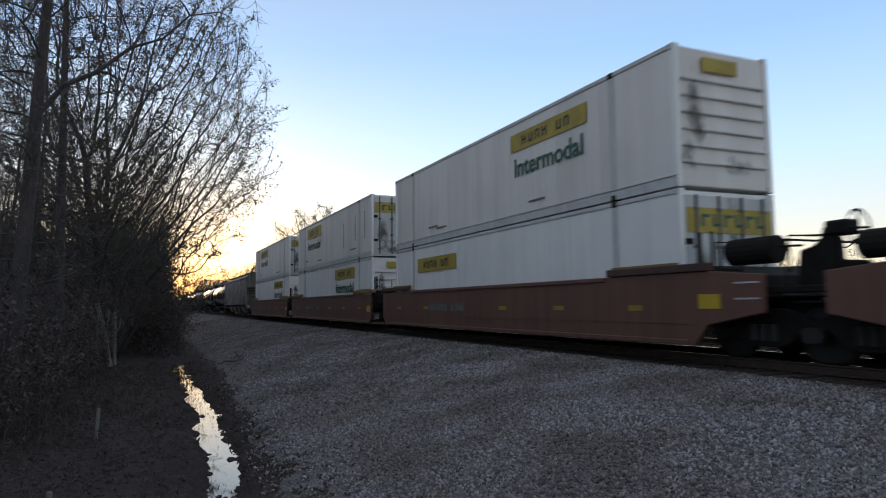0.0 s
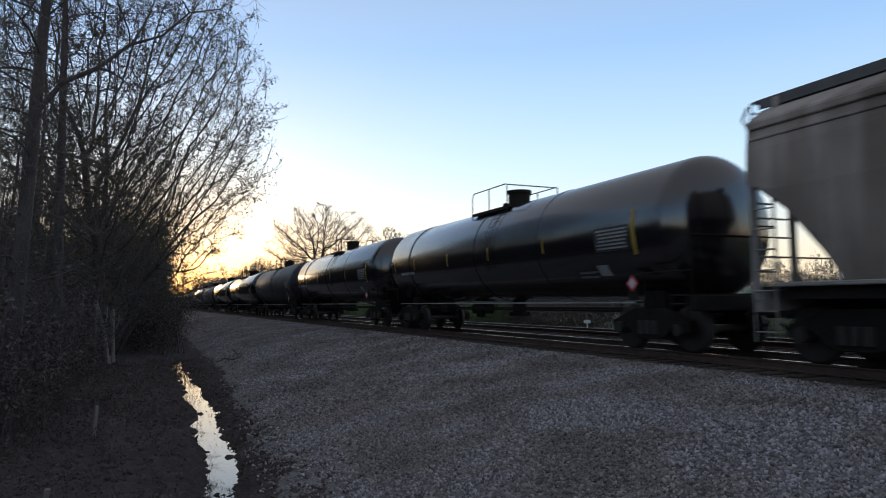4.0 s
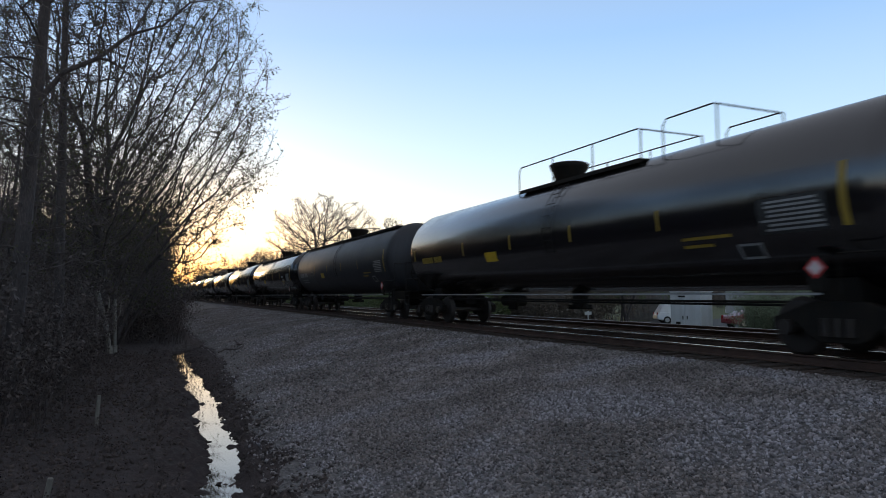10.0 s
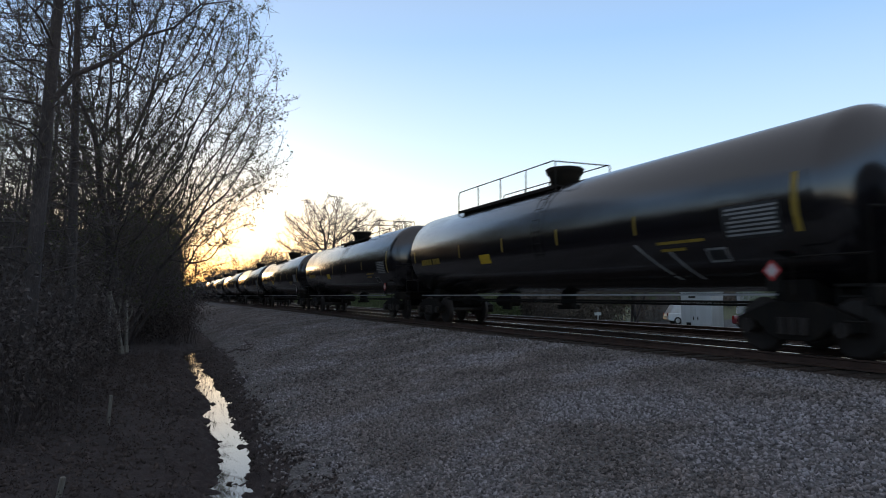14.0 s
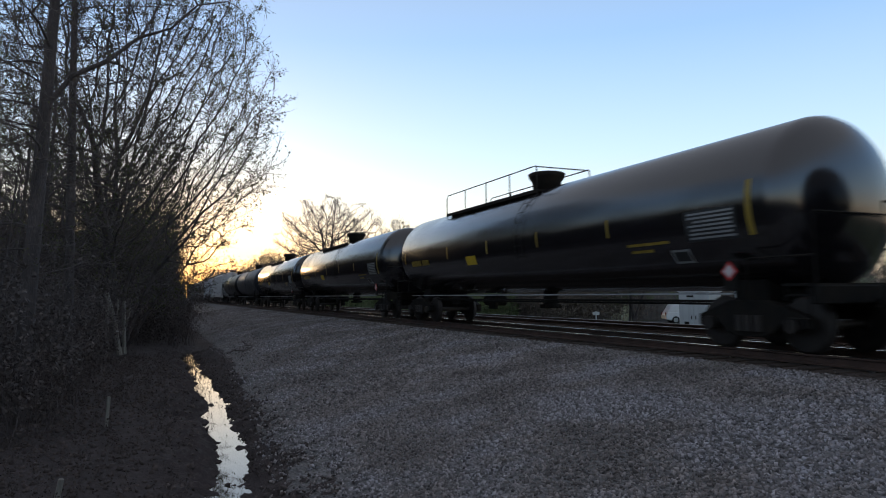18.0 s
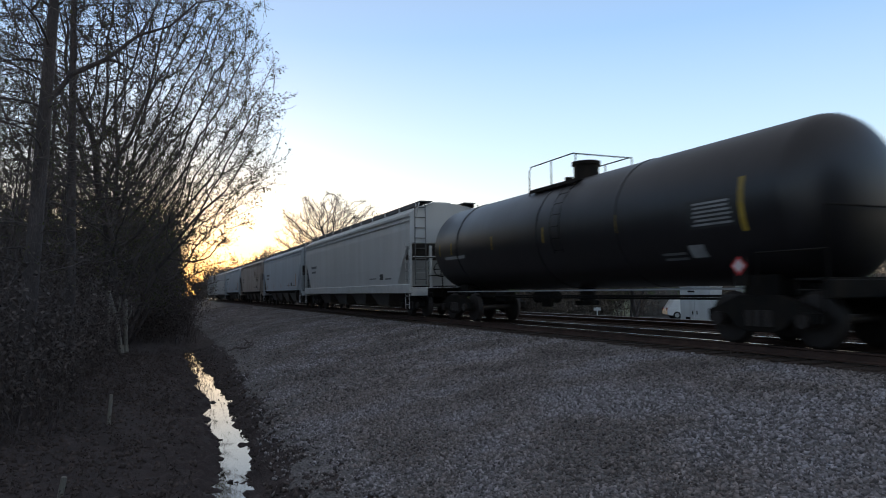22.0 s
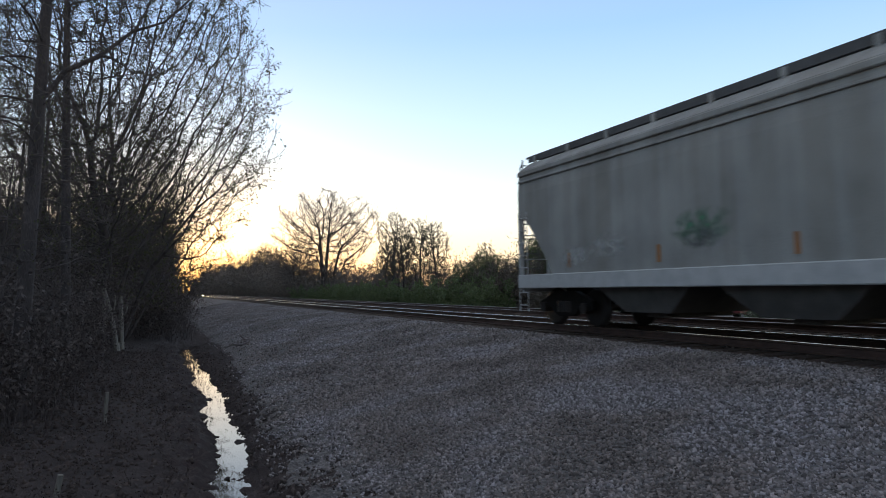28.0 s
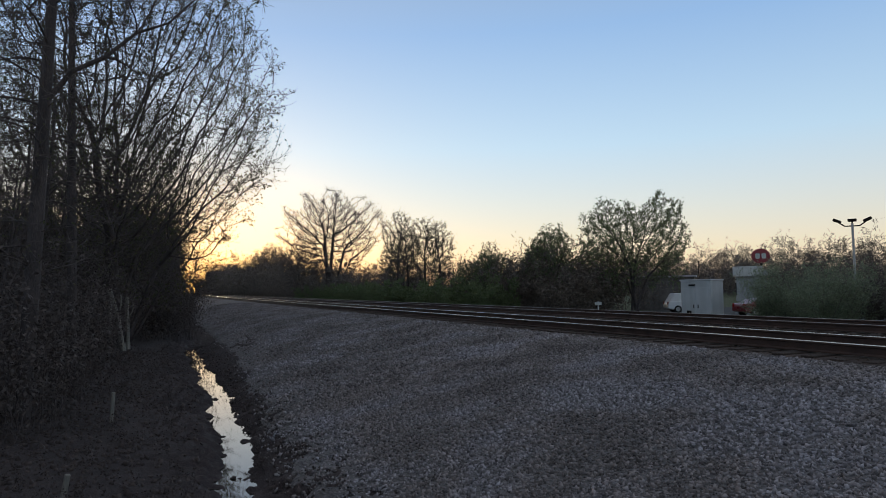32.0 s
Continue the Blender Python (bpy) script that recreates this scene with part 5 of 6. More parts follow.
        if white:
            for z in (1.9, 1.76):
                mark_blocks(car, 2 * half + f - 2.6, 0.07, z, (3, 8, 9, 5), STENCIL_WHITE, "small white stencilled line")
            on_tank(car, "stencil_plate", 2 * half + f - 4.3, 2 * half + f - 3.95, 2.15, 2.4, STENCIL_WHITE, "small white data plate")
            on_tank(car, "stencil_plate", 2 * half + f - 4.27, 2 * half + f - 3.98, 2.18, 2.37, BLACK_MARK, "dark field of a data plate", -1, 0.011)
        on_tank(car, "warning_square", f + 10.9, f + 11.6, 1.97, 2.25, YELLOW, "plain yellow warning square")
    pl = bmesh.new()
    py, pz = f + PLACARD_Y, PLACARD_Z
    for w, m in ((0.18, 0), (0.125, 1)):
        pl.faces.new([pl.verts.new((-1.38 - 0.006 * m, y, z)) for y, z in ((py - w, pz), (py, pz - w), (py + w, pz), (py, pz + w))]).material_index = m
    part("placard_holder", boxed((-1.34, py, pz - 0.1), (0.03, 0.3, 0.5)), FRAME_BLACK, car)
    if kind != "pale":
        part("placard", pl, [RED_MARK, PINK_MARK], car, "red and white diamond hazard placard")
    return rides(car, s)


def hopper_car(length, paint, label, s, seed, curved=False, graffiti=False, sill_mat=None, end_mat=None, tall=0.0):
    """A covered hopper: body with sloping ends, roof walk and hatches, chutes, ladders, bogies."""
    car = tagged(new("hopper_car"), label, "hopper car", "covered hoppers of the train")
    L = length / 2
    B = L - 0.75                       # half the body's length at the top
    W = 1.6
    ht = 4.06 + tall
    side = ((-W + 0.02, 1.25), (-W - 0.03 * curved, 2.0), (-W - 0.06 * curved, 2.8), (-W - 0.02 * curved, 3.5), (-W + 0.05, ht), (-1.2, ht + 0.25), (-0.5, ht + 0.39))
    ring = list(side) + [(-x, z) for x, z in side[::-1]]
    foot = 1.25

    def cut(y):
        """Outline at y, shortened from below where the ends slope in."""
        room = B - abs(y)
        low = foot if room >= 1.6 else 2.95 - (2.95 - foot) * (room / 1.6) ** 1.5
        return [(x, max(z, low)) for x, z in ring]

    ys = [-B, -B + 0.25, -B + 0.5, -B + 0.75, -B + 1.0, -B + 1.25, -B + 1.45, -B + 1.6] + list(np.linspace(-B + 2.2, B - 2.2, 12)) + [B - 1.6, B - 1.45, B - 1.25, B - 1.0, B - 0.75, B - 0.5, B - 0.25, B]
    body = sections(cut, ys)
    part("body", body, paint, car)
    sm = sill_mat or paint
    for x in (-1, 1):
        if sill_mat is SILL_WHITE:
            part("side_sill", boxed((x * 1.6, 0, 1.14), (0.12, 2 * B, 0.36), 0.02), sm, car)
        else:
            part("side_sill", boxed((x * 1.59, 0, 1.27), (0.14, 2 * B - 1.0, 0.07), 0.015), sm, car)
            part("sill_web", boxed((x * 1.45, 0, 1.14), (0.05, 2 * B - 1.0, 0.2)), FRAME_BLACK, car)
        part("eave_rail", boxed((x * (W - 0.02), 0, ht - 0.1), (0.1, 2 * B - 0.04, 0.13), 0.02), paint, car)
        part("eave_bead", boxed((x * (W - 0.0), 0, ht - 0.32), (0.05, 2 * B - 0.04, 0.05), 0.01), paint, car)
        rw = bmesh.new()
        box(rw, (x * 0.95, 0, ht + 0.43), (0.5, 2 * B + 0.4, 0.04))
        box(rw, (x * 1.2, 0, ht + 0.365), (0.03, 2 * B + 0.1, 0.17))
        part("roof_walk", rw, WALK_GREY, car, "dark steel grating roof walk")
        for k in np.linspace(-B + 0.3, B - 0.3, 11):
            part("walk_bracket", prism([(k - 0.05, ht + 0.05), (k + 0.05, ht + 0.05), (k + 0.05, ht + 0.41), (k - 0.05, ht + 0.41)], x * 1.22 - 0.03, x * 1.22 + 0.03), paint, car)
    hatch = bmesh.new()
    box(hatch, (0, 0, ht + 0.43), (0.8, 2 * B - 0.9, 0.16), 0.04)
    for k in np.linspace(-B + 1, B - 1, 14):
        box(hatch, (0, k, ht + 0.52), (0.86, 0.08, 0.06))
    part("trough_hatch", hatch, paint, car, "long roof hatch with clamps")
    n = 4 if length > 18 else 3
    span = (2 * B - 5.6) / n
    for k in range(n):
        c = -B + 2.8 + span * (k + 0.5)
        bm = bmesh.new()
        a = [bm.verts.new(p) for p in ((-1.5, c - span / 2, 1.24), (1.5, c - span / 2, 1.24), (1.5, c + span / 2, 1.24), (-1.5, c + span / 2, 1.24))]
        b = [bm.verts.new(p) for p in ((-1.2, c - 0.2 * span, 0.42), (1.2, c - 0.2 * span, 0.42), (1.2, c + 0.2 * span, 0.42), (-1.2, c + 0.2 * span, 0.42))]
        for i in range(4):
            bm.faces.new((a[i], a[(i + 1) % 4], b[(i + 1) % 4], b[i]))
        bm.faces.new(a)
        bm.faces.new(b[::-1])
        bmesh.ops.recalc_face_normals(bm, faces=bm.faces)
        box(bm, (0, c, 0.38), (1.9, 0.6, 0.14), 0.02)
        part("chute", bm, paint if curved else end_mat or paint, car, "grimy discharge chute")
    part("centre_sill", boxed((0, 0, 0.95), (0.4, 2 * L - 1.2, 0.36), 0.02), FRAME_BLACK, car)
    for e in (-1, 1):
        part("end_sill", boxed((0, e * (B - 0.06), 1.02), (3.1, 0.14, 0.34), 0.02), sm, car)
        part("end_platform", boxed((0, e * (B - 0.55), 1.22), (3.0, 1.0, 0.05)), FRAME_BLACK, car)
        part("slope_sheet", prism([(e * (B - 0.1), 2.95), (e * (B - 0.05), 2.9), (e * (B - 2.6), 0.95), (e * (B - 2.7), 1.05)], -1.5, 1.5), end_mat or paint, car, "sloping end sheet")
        for x in (-1.56, 1.56):
            part("corner_post", boxed((x, e * (B - 0.05), 2.0), (0.1, 0.1, 1.95), 0.01), sm, car)
        for x in (-0.7, 0.7):
            part("end_post", boxed((x, e * (B - 0.08), 2.0), (0.12, 0.08, 1.7), 0.01), sm, car)
        for z in (1.75, 2.4):
            part("grab_rail", bars([[(-1.5, e * (B + 0.02), z), (1.5, e * (B + 0.02), z)]], 0.018), sm, car)
        ladder(car, -1.63, e * (B - 0.05), 0.35, 3.0, 0, -e * 0.42, sm, 8, 0.013)
        part("end_ladder" if curved else "end_grab_iron", bars([[(-0.95, e * (B + 0.06), z), (-1.4, e * (B + 0.06), z)] for z in np.linspace(1.5, ht + 0.2, 8)] + [[(x, e * (B + 0.06), 1.3), (x, e * (B + 0.06), ht + 0.36)] for x in (-0.95, -1.4)], 0.018), ROD_GREY, car)
        part("roof_end_rail", bars([[(-1.28, e * (B + 0.22), ht + 0.36), (-1.35, e * (B + 0.28), ht + 0.15), (-1.35, e * (B + 0.1), ht - 0.2)], [(1.28, e * (B + 0.22), ht + 0.36), (1.35, e * (B + 0.28), ht + 0.15), (1.35, e * (B + 0.1), ht - 0.2)]], 0.025), sm, car)
        truck(car, e * (B - 1.35))
        coupler(car, e * (B - 0.05), e)
    brake_wheel(car, 0.55, -B - 0.12, 2.2)
    g = random.Random(seed)
    def plate(name, y0, y1, z0, z1, mat, lab=""):
        part(name, boxed((-W - 0.075 * curved - 0.006, (y0 + y1) / 2, (z0 + z1) / 2), (0.012, y1 - y0, z1 - z0)), mat, car, lab)
    def strokes(y0, y1, z, h, mat, lab):
        bm = bmesh.new()
        box(bm, (-W - 0.006, (y0 + y1) / 2, z), (0.012, y1 - y0, h))
        part("stencil", bm, mat, car, lab)
    if paint in (BLUE_GREY, WORN_GREY):
        plate("reflector_strip", -B + 1.85, -B + 1.98, 1.5, 2.4, ORANGE)
        for k in np.linspace(-B + 4.6, B - 2.4, 4):
            plate("reflector_strip", k, k + 0.09, 1.45, 1.8, ORANGE)
    if not curved:
        plate("data_plate", -B + 3.4, -B + 3.85, 1.55, 1.8, BLACK_MARK, "small black data plate")
        plate("data_plate_edge", -B + 3.4, -B + 3.85, 1.5, 1.535, WHITE_MARK)
    if not curved and not graffiti:
        strokes(B - 3.3, B - 1.9, 2.6, 0.15, FAINT_MARK, "faint grey stencilled line")
        strokes(B - 3.1, B - 2.0, 2.3, 0.12, FAINT_MARK, "faint grey stencilled line")
        strokes(-B + 4.4, -B + 5.4, 1.62, 0.05, FAINT_MARK, "faint grey stencilled line")
        strokes(-B + 2.3, -B + 3.1, 1.58, 0.06, FAINT_MARK, "faint grey stencilled line")
    if curved:
        for y0, y1 in ((-6.2, -4.6), (-4.3, -3.6), (-1.6, -0.4), (1.8, 2.6), (3.6, 5.0)):
            plate("scuffed_patch", y0, y1, 1.5, 3.6, PALE_SCUFF, "pale rubbed patch of paint")
    if paint is TAN:
        for y0, w, z0, z1 in ((-B + 4.0, 1.6, 2.6, 3.3), (-B + 6.2, 1.0, 2.3, 3.0), (-B + 2.2, 1.5, 2.2, 2.9), (-B + 8.6, 1.6, 2.4, 2.9)):
            plate("graffiti", y0, y0 + w, z0, z1, RED_SPRAY, "faint red smear of graffiti")
    if graffiti:
        for y0, w, z0, z1, m in ((B - 4.6, 1.6, 1.6, 2.2, GRAFFITI[1]), (B - 7.4, 1.7, 1.75, 2.45, GRAFFITI[0]), (B - 7.1, 1.1, 1.6, 2.2, GRAFFITI[2]), (B - 3.3, 1.3, 1.45, 1.95, GRAFFITI[1]), (-B + 4.2, 2.0, 1.7, 2.4, GRAFFITI[1])):
            plate("graffiti", y0, y0 + w, z0, z1, m, "faded smear of graffiti")
    return rides(car, s)


def lettering(text, size, mat):
    cu = bpy.data.curves.new("lettering", "FONT")
    cu.body, cu.size, cu.extrude, cu.offset = text, size, 0.004, 0.011
    cu.align_x = "CENTER"
    ob = new("lettering", cu)
    bpy.context.view_layer.update()
    me = bpy.data.meshes.new_from_object(ob.evaluated_get(bpy.context.evaluated_depsgraph_get()))
    bpy.data.objects.remove(ob)
    me.materials.clear()
    me.materials.append(mat)
    return me


WORD = lettering("Intermodal", 0.72, GREEN_MARK)
WORD_WIDE = max(v.co.x for v in WORD.vertices) - min(v.co.x for v in WORD.vertices)


def container(s, z, label, logo, word, end, upper, seed):
    """A 53-foot box: body, rails, posts, castings, doors or ribbed front, logo panel. The front end faces -y."""
    c = tagged(new("shipping_container"), label, "container", "stacked containers of the train")
    l, w, h = 8.075, 1.295, 2.9
    part("body", boxed((0, 0, h / 2), (2 * w - 0.05, 2 * l - 0.06, h - 0.06), 0.02), CONTAINER_GREY if upper else CONTAINER_WHITE, c)
    for x in (-1, 1):
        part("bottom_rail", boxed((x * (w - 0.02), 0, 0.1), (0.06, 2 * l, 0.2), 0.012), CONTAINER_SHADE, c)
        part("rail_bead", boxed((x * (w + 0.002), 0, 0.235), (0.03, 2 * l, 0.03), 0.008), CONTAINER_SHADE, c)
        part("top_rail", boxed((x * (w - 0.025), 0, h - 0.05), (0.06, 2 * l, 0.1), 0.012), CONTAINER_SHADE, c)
        for y in (-l, l):
            part("corner_post", boxed((x * (w - 0.06), y - math.copysign(0.06, y), h / 2), (0.13, 0.14, h), 0.012), CONTAINER_WHITE, c)
        for y in (-l + 0.09, l - 0.09, -6.1, 6.1):
            for zz in (0.06, h - 0.06):
                part("corner_casting", boxed((x * (w - 0.07), y, zz), (0.17, 0.18, 0.125), 0.012), FRAME_BLACK if abs(y) < 7 else CONTAINER_SHADE, c)
        for y in (-6.1, 6.1):
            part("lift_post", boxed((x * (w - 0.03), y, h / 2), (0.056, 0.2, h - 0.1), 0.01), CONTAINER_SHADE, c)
    ribs = bmesh.new()
    for k in range(26):
        y = -l + 0.6 + k * (2 * l - 1.2) / 25
        for x in (-1, 1):
            box(ribs, (x * (w - 0.024), y, h / 2 + 0.03), (0.008, 0.03, h - 0.45))
    tagged(part("side_seams", ribs, CONTAINER_GREY if upper else CONTAINER_WHITE, c, "faint upright seams"), kind="stuff")
    e = -l
    if end == "doors":
        for x in (-0.61, 0.61):
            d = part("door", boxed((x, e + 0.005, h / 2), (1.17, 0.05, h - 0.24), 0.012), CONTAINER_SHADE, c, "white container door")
            for k in (-0.3, 0.3):
                part("lock_rod", bars([[(x + k, e - 0.05, 0.12), (x + k, e - 0.05, h - 0.12)]], 0.03), ROD_GREY, d)
                hb = bmesh.new()
                for zz in (0.35, 1.0, 1.75, h - 0.4):
                    box(hb, (x + k, e - 0.035, zz), (0.16, 0.05, 0.07), 0.01)
                tagged(part("rod_bracket", hb, ROD_GREY, d), kind="stuff")
        p = part("logo_panel", boxed((0, e - 0.03, h - 0.62), (2.3, 0.02, 0.5)), LOGO_YELLOW, c, "yellow logo panel")
        lm = bmesh.new()
        for k in range(6):
            box(lm, (-0.75 + k * 0.3, e - 0.042, h - 0.62), (0.07, 0.006, 0.26))
            box(lm, (-0.63 + k * 0.3, e - 0.042, h - 0.62 + 0.09 * (-1) ** k), (0.16, 0.005, 0.06))
        tagged(part("logo_marks", lm, GREEN_MARK, p), kind="stuff")
        for xx, z0, ww, hh in ((-0.75, 1.0, 0.6, 1.6), (0.5, 0.9, 0.9, 1.5), (-0.2, 0.45, 1.6, 0.7), (0.1, 1.9, 0.5, 1.5)):
            part("grime_smear", boxed((xx, e - 0.036 - 0.002 * ww, z0), (ww, 0.004, hh)), GRIMY_SMEAR, c, "dark smear of grime")
        for xx in (-1.1, 1.1):
            for zz in (0.75, h - 1.05):
                part("hinge_plate", boxed((xx, e - 0.03, zz), (0.2, 0.03, 0.12), 0.01), FRAME_BLACK, c)
        part("door_sill", boxed((0, e + 0.02, 0.09), (2.5, 0.08, 0.16), 0.01), CONTAINER_SHADE, c)
    else:
        for k in range(6):
            part("front_rib", boxed((0, e - 0.005, 0.5 + k * 0.34), (2.25, 0.05, 0.045), 0.01), CONTAINER_SHADE, c)
        for xx, z0, ww, hh in ((-0.85, 1.75, 0.4, 1.5), (-1.05, 0.55, 0.5, 0.9), (-0.7, 1.2, 0.3, 0.9), (0.3, 0.5, 0.9, 0.5)):
            part("grime_smear", boxed((xx, e - 0.036 - 0.002 * ww, z0), (ww, 0.004, hh)), GRIMY_SMEAR, c, "dark smear of grime")
        part("logo_panel", boxed((-0.1, e - 0.03, h - 0.36), (0.95, 0.02, 0.3)), LOGO_YELLOW, c, "yellow logo panel")
    x = -w + 0.004
    if logo:
        y0, y1, z0, z1 = logo
        p = part("logo_panel", boxed((x - 0.004, (y0 + y1) / 2, (z0 + z1) / 2), (0.012, y1 - y0, z1 - z0)), LOGO_YELLOW, c, "yellow logo panel")
        n = 7
        bm = bmesh.new()
        step = (y1 - y0) * 0.66 / n
        for k in range(n):
            if k != 2:
                a, zm, hh = y0 + (y1 - y0) * 0.19 + step * k, (z0 + z1) / 2, (z1 - z0) * 0.5
                box(bm, (x - 0.012, a + step * 0.2, zm), (0.006, step * 0.2, hh))
                box(bm, (x - 0.012, a + step * 0.68, zm), (0.006, step * 0.2, hh))
                box(bm, (x - 0.012, a + step * 0.44, zm + hh * (0.42, -0.42, 0, 0.1)[k % 4]), (0.005, step * 0.4, hh * 0.22))
        tagged(part("logo_marks", bm, BLACK_MARK, p), kind="stuff")
        if word:
            ob = new("lettering", WORD)
            ob.parent = c
            ob.matrix_local = Matrix.Translation((x - 0.006, (y0 + y1) / 2, word)) @ Matrix(((0, 0, -1, 0), (-1, 0, 0, 0), (0, 1, 0, 0), (0, 0, 0, 1))) @ Matrix.Diagonal((0.9 * (y1 - y0) / WORD_WIDE, 1, 1, 1))
            tagged(ob, "dark green word in rounded letters")
    g = random.Random(seed)
    bm = bmesh.new()
    for k in range(3):
        yy = g.uniform(-6, 6)
        box(bm, (x - 0.002, yy, g.uniform(0.4, 0.6)), (0.004, g.uniform(0.5, 1.3), 0.06))
    part("stencil", bm, FAINT_MARK, c, "small grey stencilled lines")
    if upper and seed == 2:
        # dribbles from the roof rail
        bm = bmesh.new()
        for yy in (-7.0, -5.4, -3.3):
            box(bm, (x - 0.002, yy, 1.4 + 0.2 * (yy < -4)), (0.004, 0.09, 1.3), 0)
        part("rust_streak", bm, material("dark_streak", (0.2, 0.19, 0.18), rough=0.8), c, "dark dribbled streak")
    return rides(c, s, z)


def well_unit(s, label, first=False, last=False, only_end=False):
    """One well of an articulated stack car, with the bogie under its front end."""
    c = tagged(new("well_car"), label, "well car", "wells of the stack car")
    H = 8.55
    a, b = (10.1 if first else 8.7), (10.1 if last else 9.0)          # how far the side plates reach
    front = [(-8.6, 0.22), (-8.92, 0.6), (-9.25, 0.66), (-a, 0.82), (-a, 1.46), (-9.0, 1.56)] if first else [(-8.45, 0.22), (-a, 0.4), (-a, 1.5)]
    back = [(9.0, 1.56), (b, 1.46), (b, 0.82), (9.25, 0.66), (8.92, 0.6), (8.6, 0.22)] if last else [(b, 1.5), (b, 0.5), (8.6, 0.22)]
    out = front + [(-6.1, 1.56), (6.1, 1.56)] + back
    for x in (-1, 1):
        sd = part("well_side", prism([(y, z) for y, z in out], x * 1.5 - 0.06, x * 1.5 + 0.06, 0.012), WELL_BROWN, c, "red-brown well side")
        part("top_chord", boxed((x * 1.5, 0, 1.51), (0.2, 12.1, 0.1), 0.015), WELL_BROWN, c)
        part("bottom_chord", boxed((x * 1.5, 0, 0.27), (0.2, 16.9, 0.1), 0.015), WELL_BROWN, c)
        for k in np.linspace(-7.0, 7.0, 6):
            part("reflector_strip", boxed((x * 1.565, k, 0.9), (0.012, 0.42, 0.11)), DULL_YELLOW, c)
        for e in (-1, 1):
            part("raised_chord", boxed((x * 1.5, e * 7.55, 1.64), (0.22, 2.85, 0.15), 0.015), WELL_DARK if first else OCHRE, c)
        part("belt_seam", boxed((x * 1.565, 0, 0.62), (0.02, 17.0, 0.03)), WELL_BROWN, c)
        part("warning_square", boxed((x * 1.565, -8.98 if first else -8.35, 1.02 if first else 0.85), (0.012, 0.5, 0.26)), YELLOW, c, "yellow warning panel")
    bm = bmesh.new()
    for k in range(11):
        if k != 4:
            box(bm, (-1.567, 1.2 + k * 0.26, 0.92), (0.012, 0.18, 0.24))
    part("stencil", bm, FAINT_MARK, c, "faint stencilled line")
    for k in (-6.0, -3, 0, 3, 6.0):
        part("cross_member", boxed((0, k, 0.29), (2.9, 0.3, 0.14), 0.02), WELL_BROWN, c)
    ends = (-1, 1)
    for e in ends:
        part("end_bulkhead", prism([(e * (H - 0.1), 0.7), (e * (H + 0.4), 0.85), (e * (H + 0.4), 1.5), (e * (H - 0.1), 1.7)], -1.44, 1.44, 0.02), FRAME_BLACK, c)
        part("end_deck", boxed((0, e * (H + 0.55), 1.12), (2.6, 1.0, 0.1), 0.02), FRAME_BLACK, c)
        part("drawbar", boxed((0, e * (H + 0.7), 0.86), (0.5, 1.3, 0.3), 0.03), FRAME_BLACK, c)
        if e < 0:
            part("end_rail", bars([[(-1.2, e * (H + 0.3), 1.1), (-1.2, e * (H + 0.3), 2.1), (-0.6, e * (H + 0.3), 2.1), (-0.6, e * (H + 0.3), 1.1)], [(-1.2, e * (H + 0.3), 1.6), (-0.6, e * (H + 0.3), 1.6)]], 0.022), FRAME_BLACK, c)
        ladder(c, -1.52, e * (H + 0.1), 0.35, 1.3, 0, e * 0.4, FRAME_BLACK, 3)
    truck(c, -H - 1.15)
    if last:
        truck(c, H + 1.15)
        coupler(c, H + 1.9, 1)
        part("end_platform", boxed((0, H + 2.0, 1.2), (2.7, 1.6, 0.12), 0.02), FRAME_BLACK, c)
        part("air_reservoir", bars([[(-0.9, 9.0, 1.85), (-0.9, 9.9, 1.85)]], 0.22, 14), FRAME_BLACK, c, "black air reservoir")
        part("end_grab", bars([[(-1.35, 10.9, 1.2), (-1.35, 10.9, 2.0), (1.35, 10.9, 2.0), (1.35, 10.9, 1.2)]], 0.022), FRAME_BLACK, c)
    for e in ends:
        part("guide_rail", boxed((-1.41, e * 7.1, 1.74), (0.05, 2.0, 0.06), 0.01), OCHRE, c, "worn ochre guide rail")
        if e < 0:
            part("guide_post", bars([[(-1.3, e * (H + 0.02), 1.4), (-1.3, e * (H + 0.02), 2.3)], [(-1.3, e * (H + 0.3), 1.4), (-1.3, e * (H + 0.3), 2.3)]], 0.035), FRAME_BLACK, c)
    if first:
        coupler(c, -H - 2.0, -1)
        for z in (1.33, 1.06):
            part("label_plate", boxed((-1.568, -9.8, z), (0.012, 0.5, 0.03)), WHITE_MARK, c)
        part("air_reservoir", bars([[(-0.9, -8.95, 1.9), (-0.9, -9.0, 1.9), (-0.9, -9.85, 1.9), (-0.9, -9.92, 1.9)]], 0.24, 16), FRAME_BLACK, c, "black air reservoir")
        part("brake_stand", prism([(-10.15, 1.15), (-10.22, 1.85), (-10.45, 1.9), (-10.6, 2.0), (-10.66, 2.2), (-10.8, 2.22), (-10.9, 2.0), (-10.92, 1.65), (-11.35, 1.62), (-11.4, 1.15)], -0.8, -0.6, 0.03), FRAME_BLACK, c, "tall brake stand")
        part("brake_box", boxed((-0.7, -10.92, 2.16), (0.3, 0.42, 0.24), 0.04), FRAME_BLACK, c)
        brake_wheel(c, -0.7, -11.2, 2.14)
        part("hand_rail", bars([[(-0.8, -10.05, 1.5), (-0.8, -10.05, 2.12), (-0.8, -10.66, 2.06)], [(-0.8, -9.92, 1.95), (-0.8, -10.3, 1.93)], [(-1.1, -10.3, 1.15), (-1.1, -12.0, 1.13)]], 0.022), FRAME_BLACK, c)
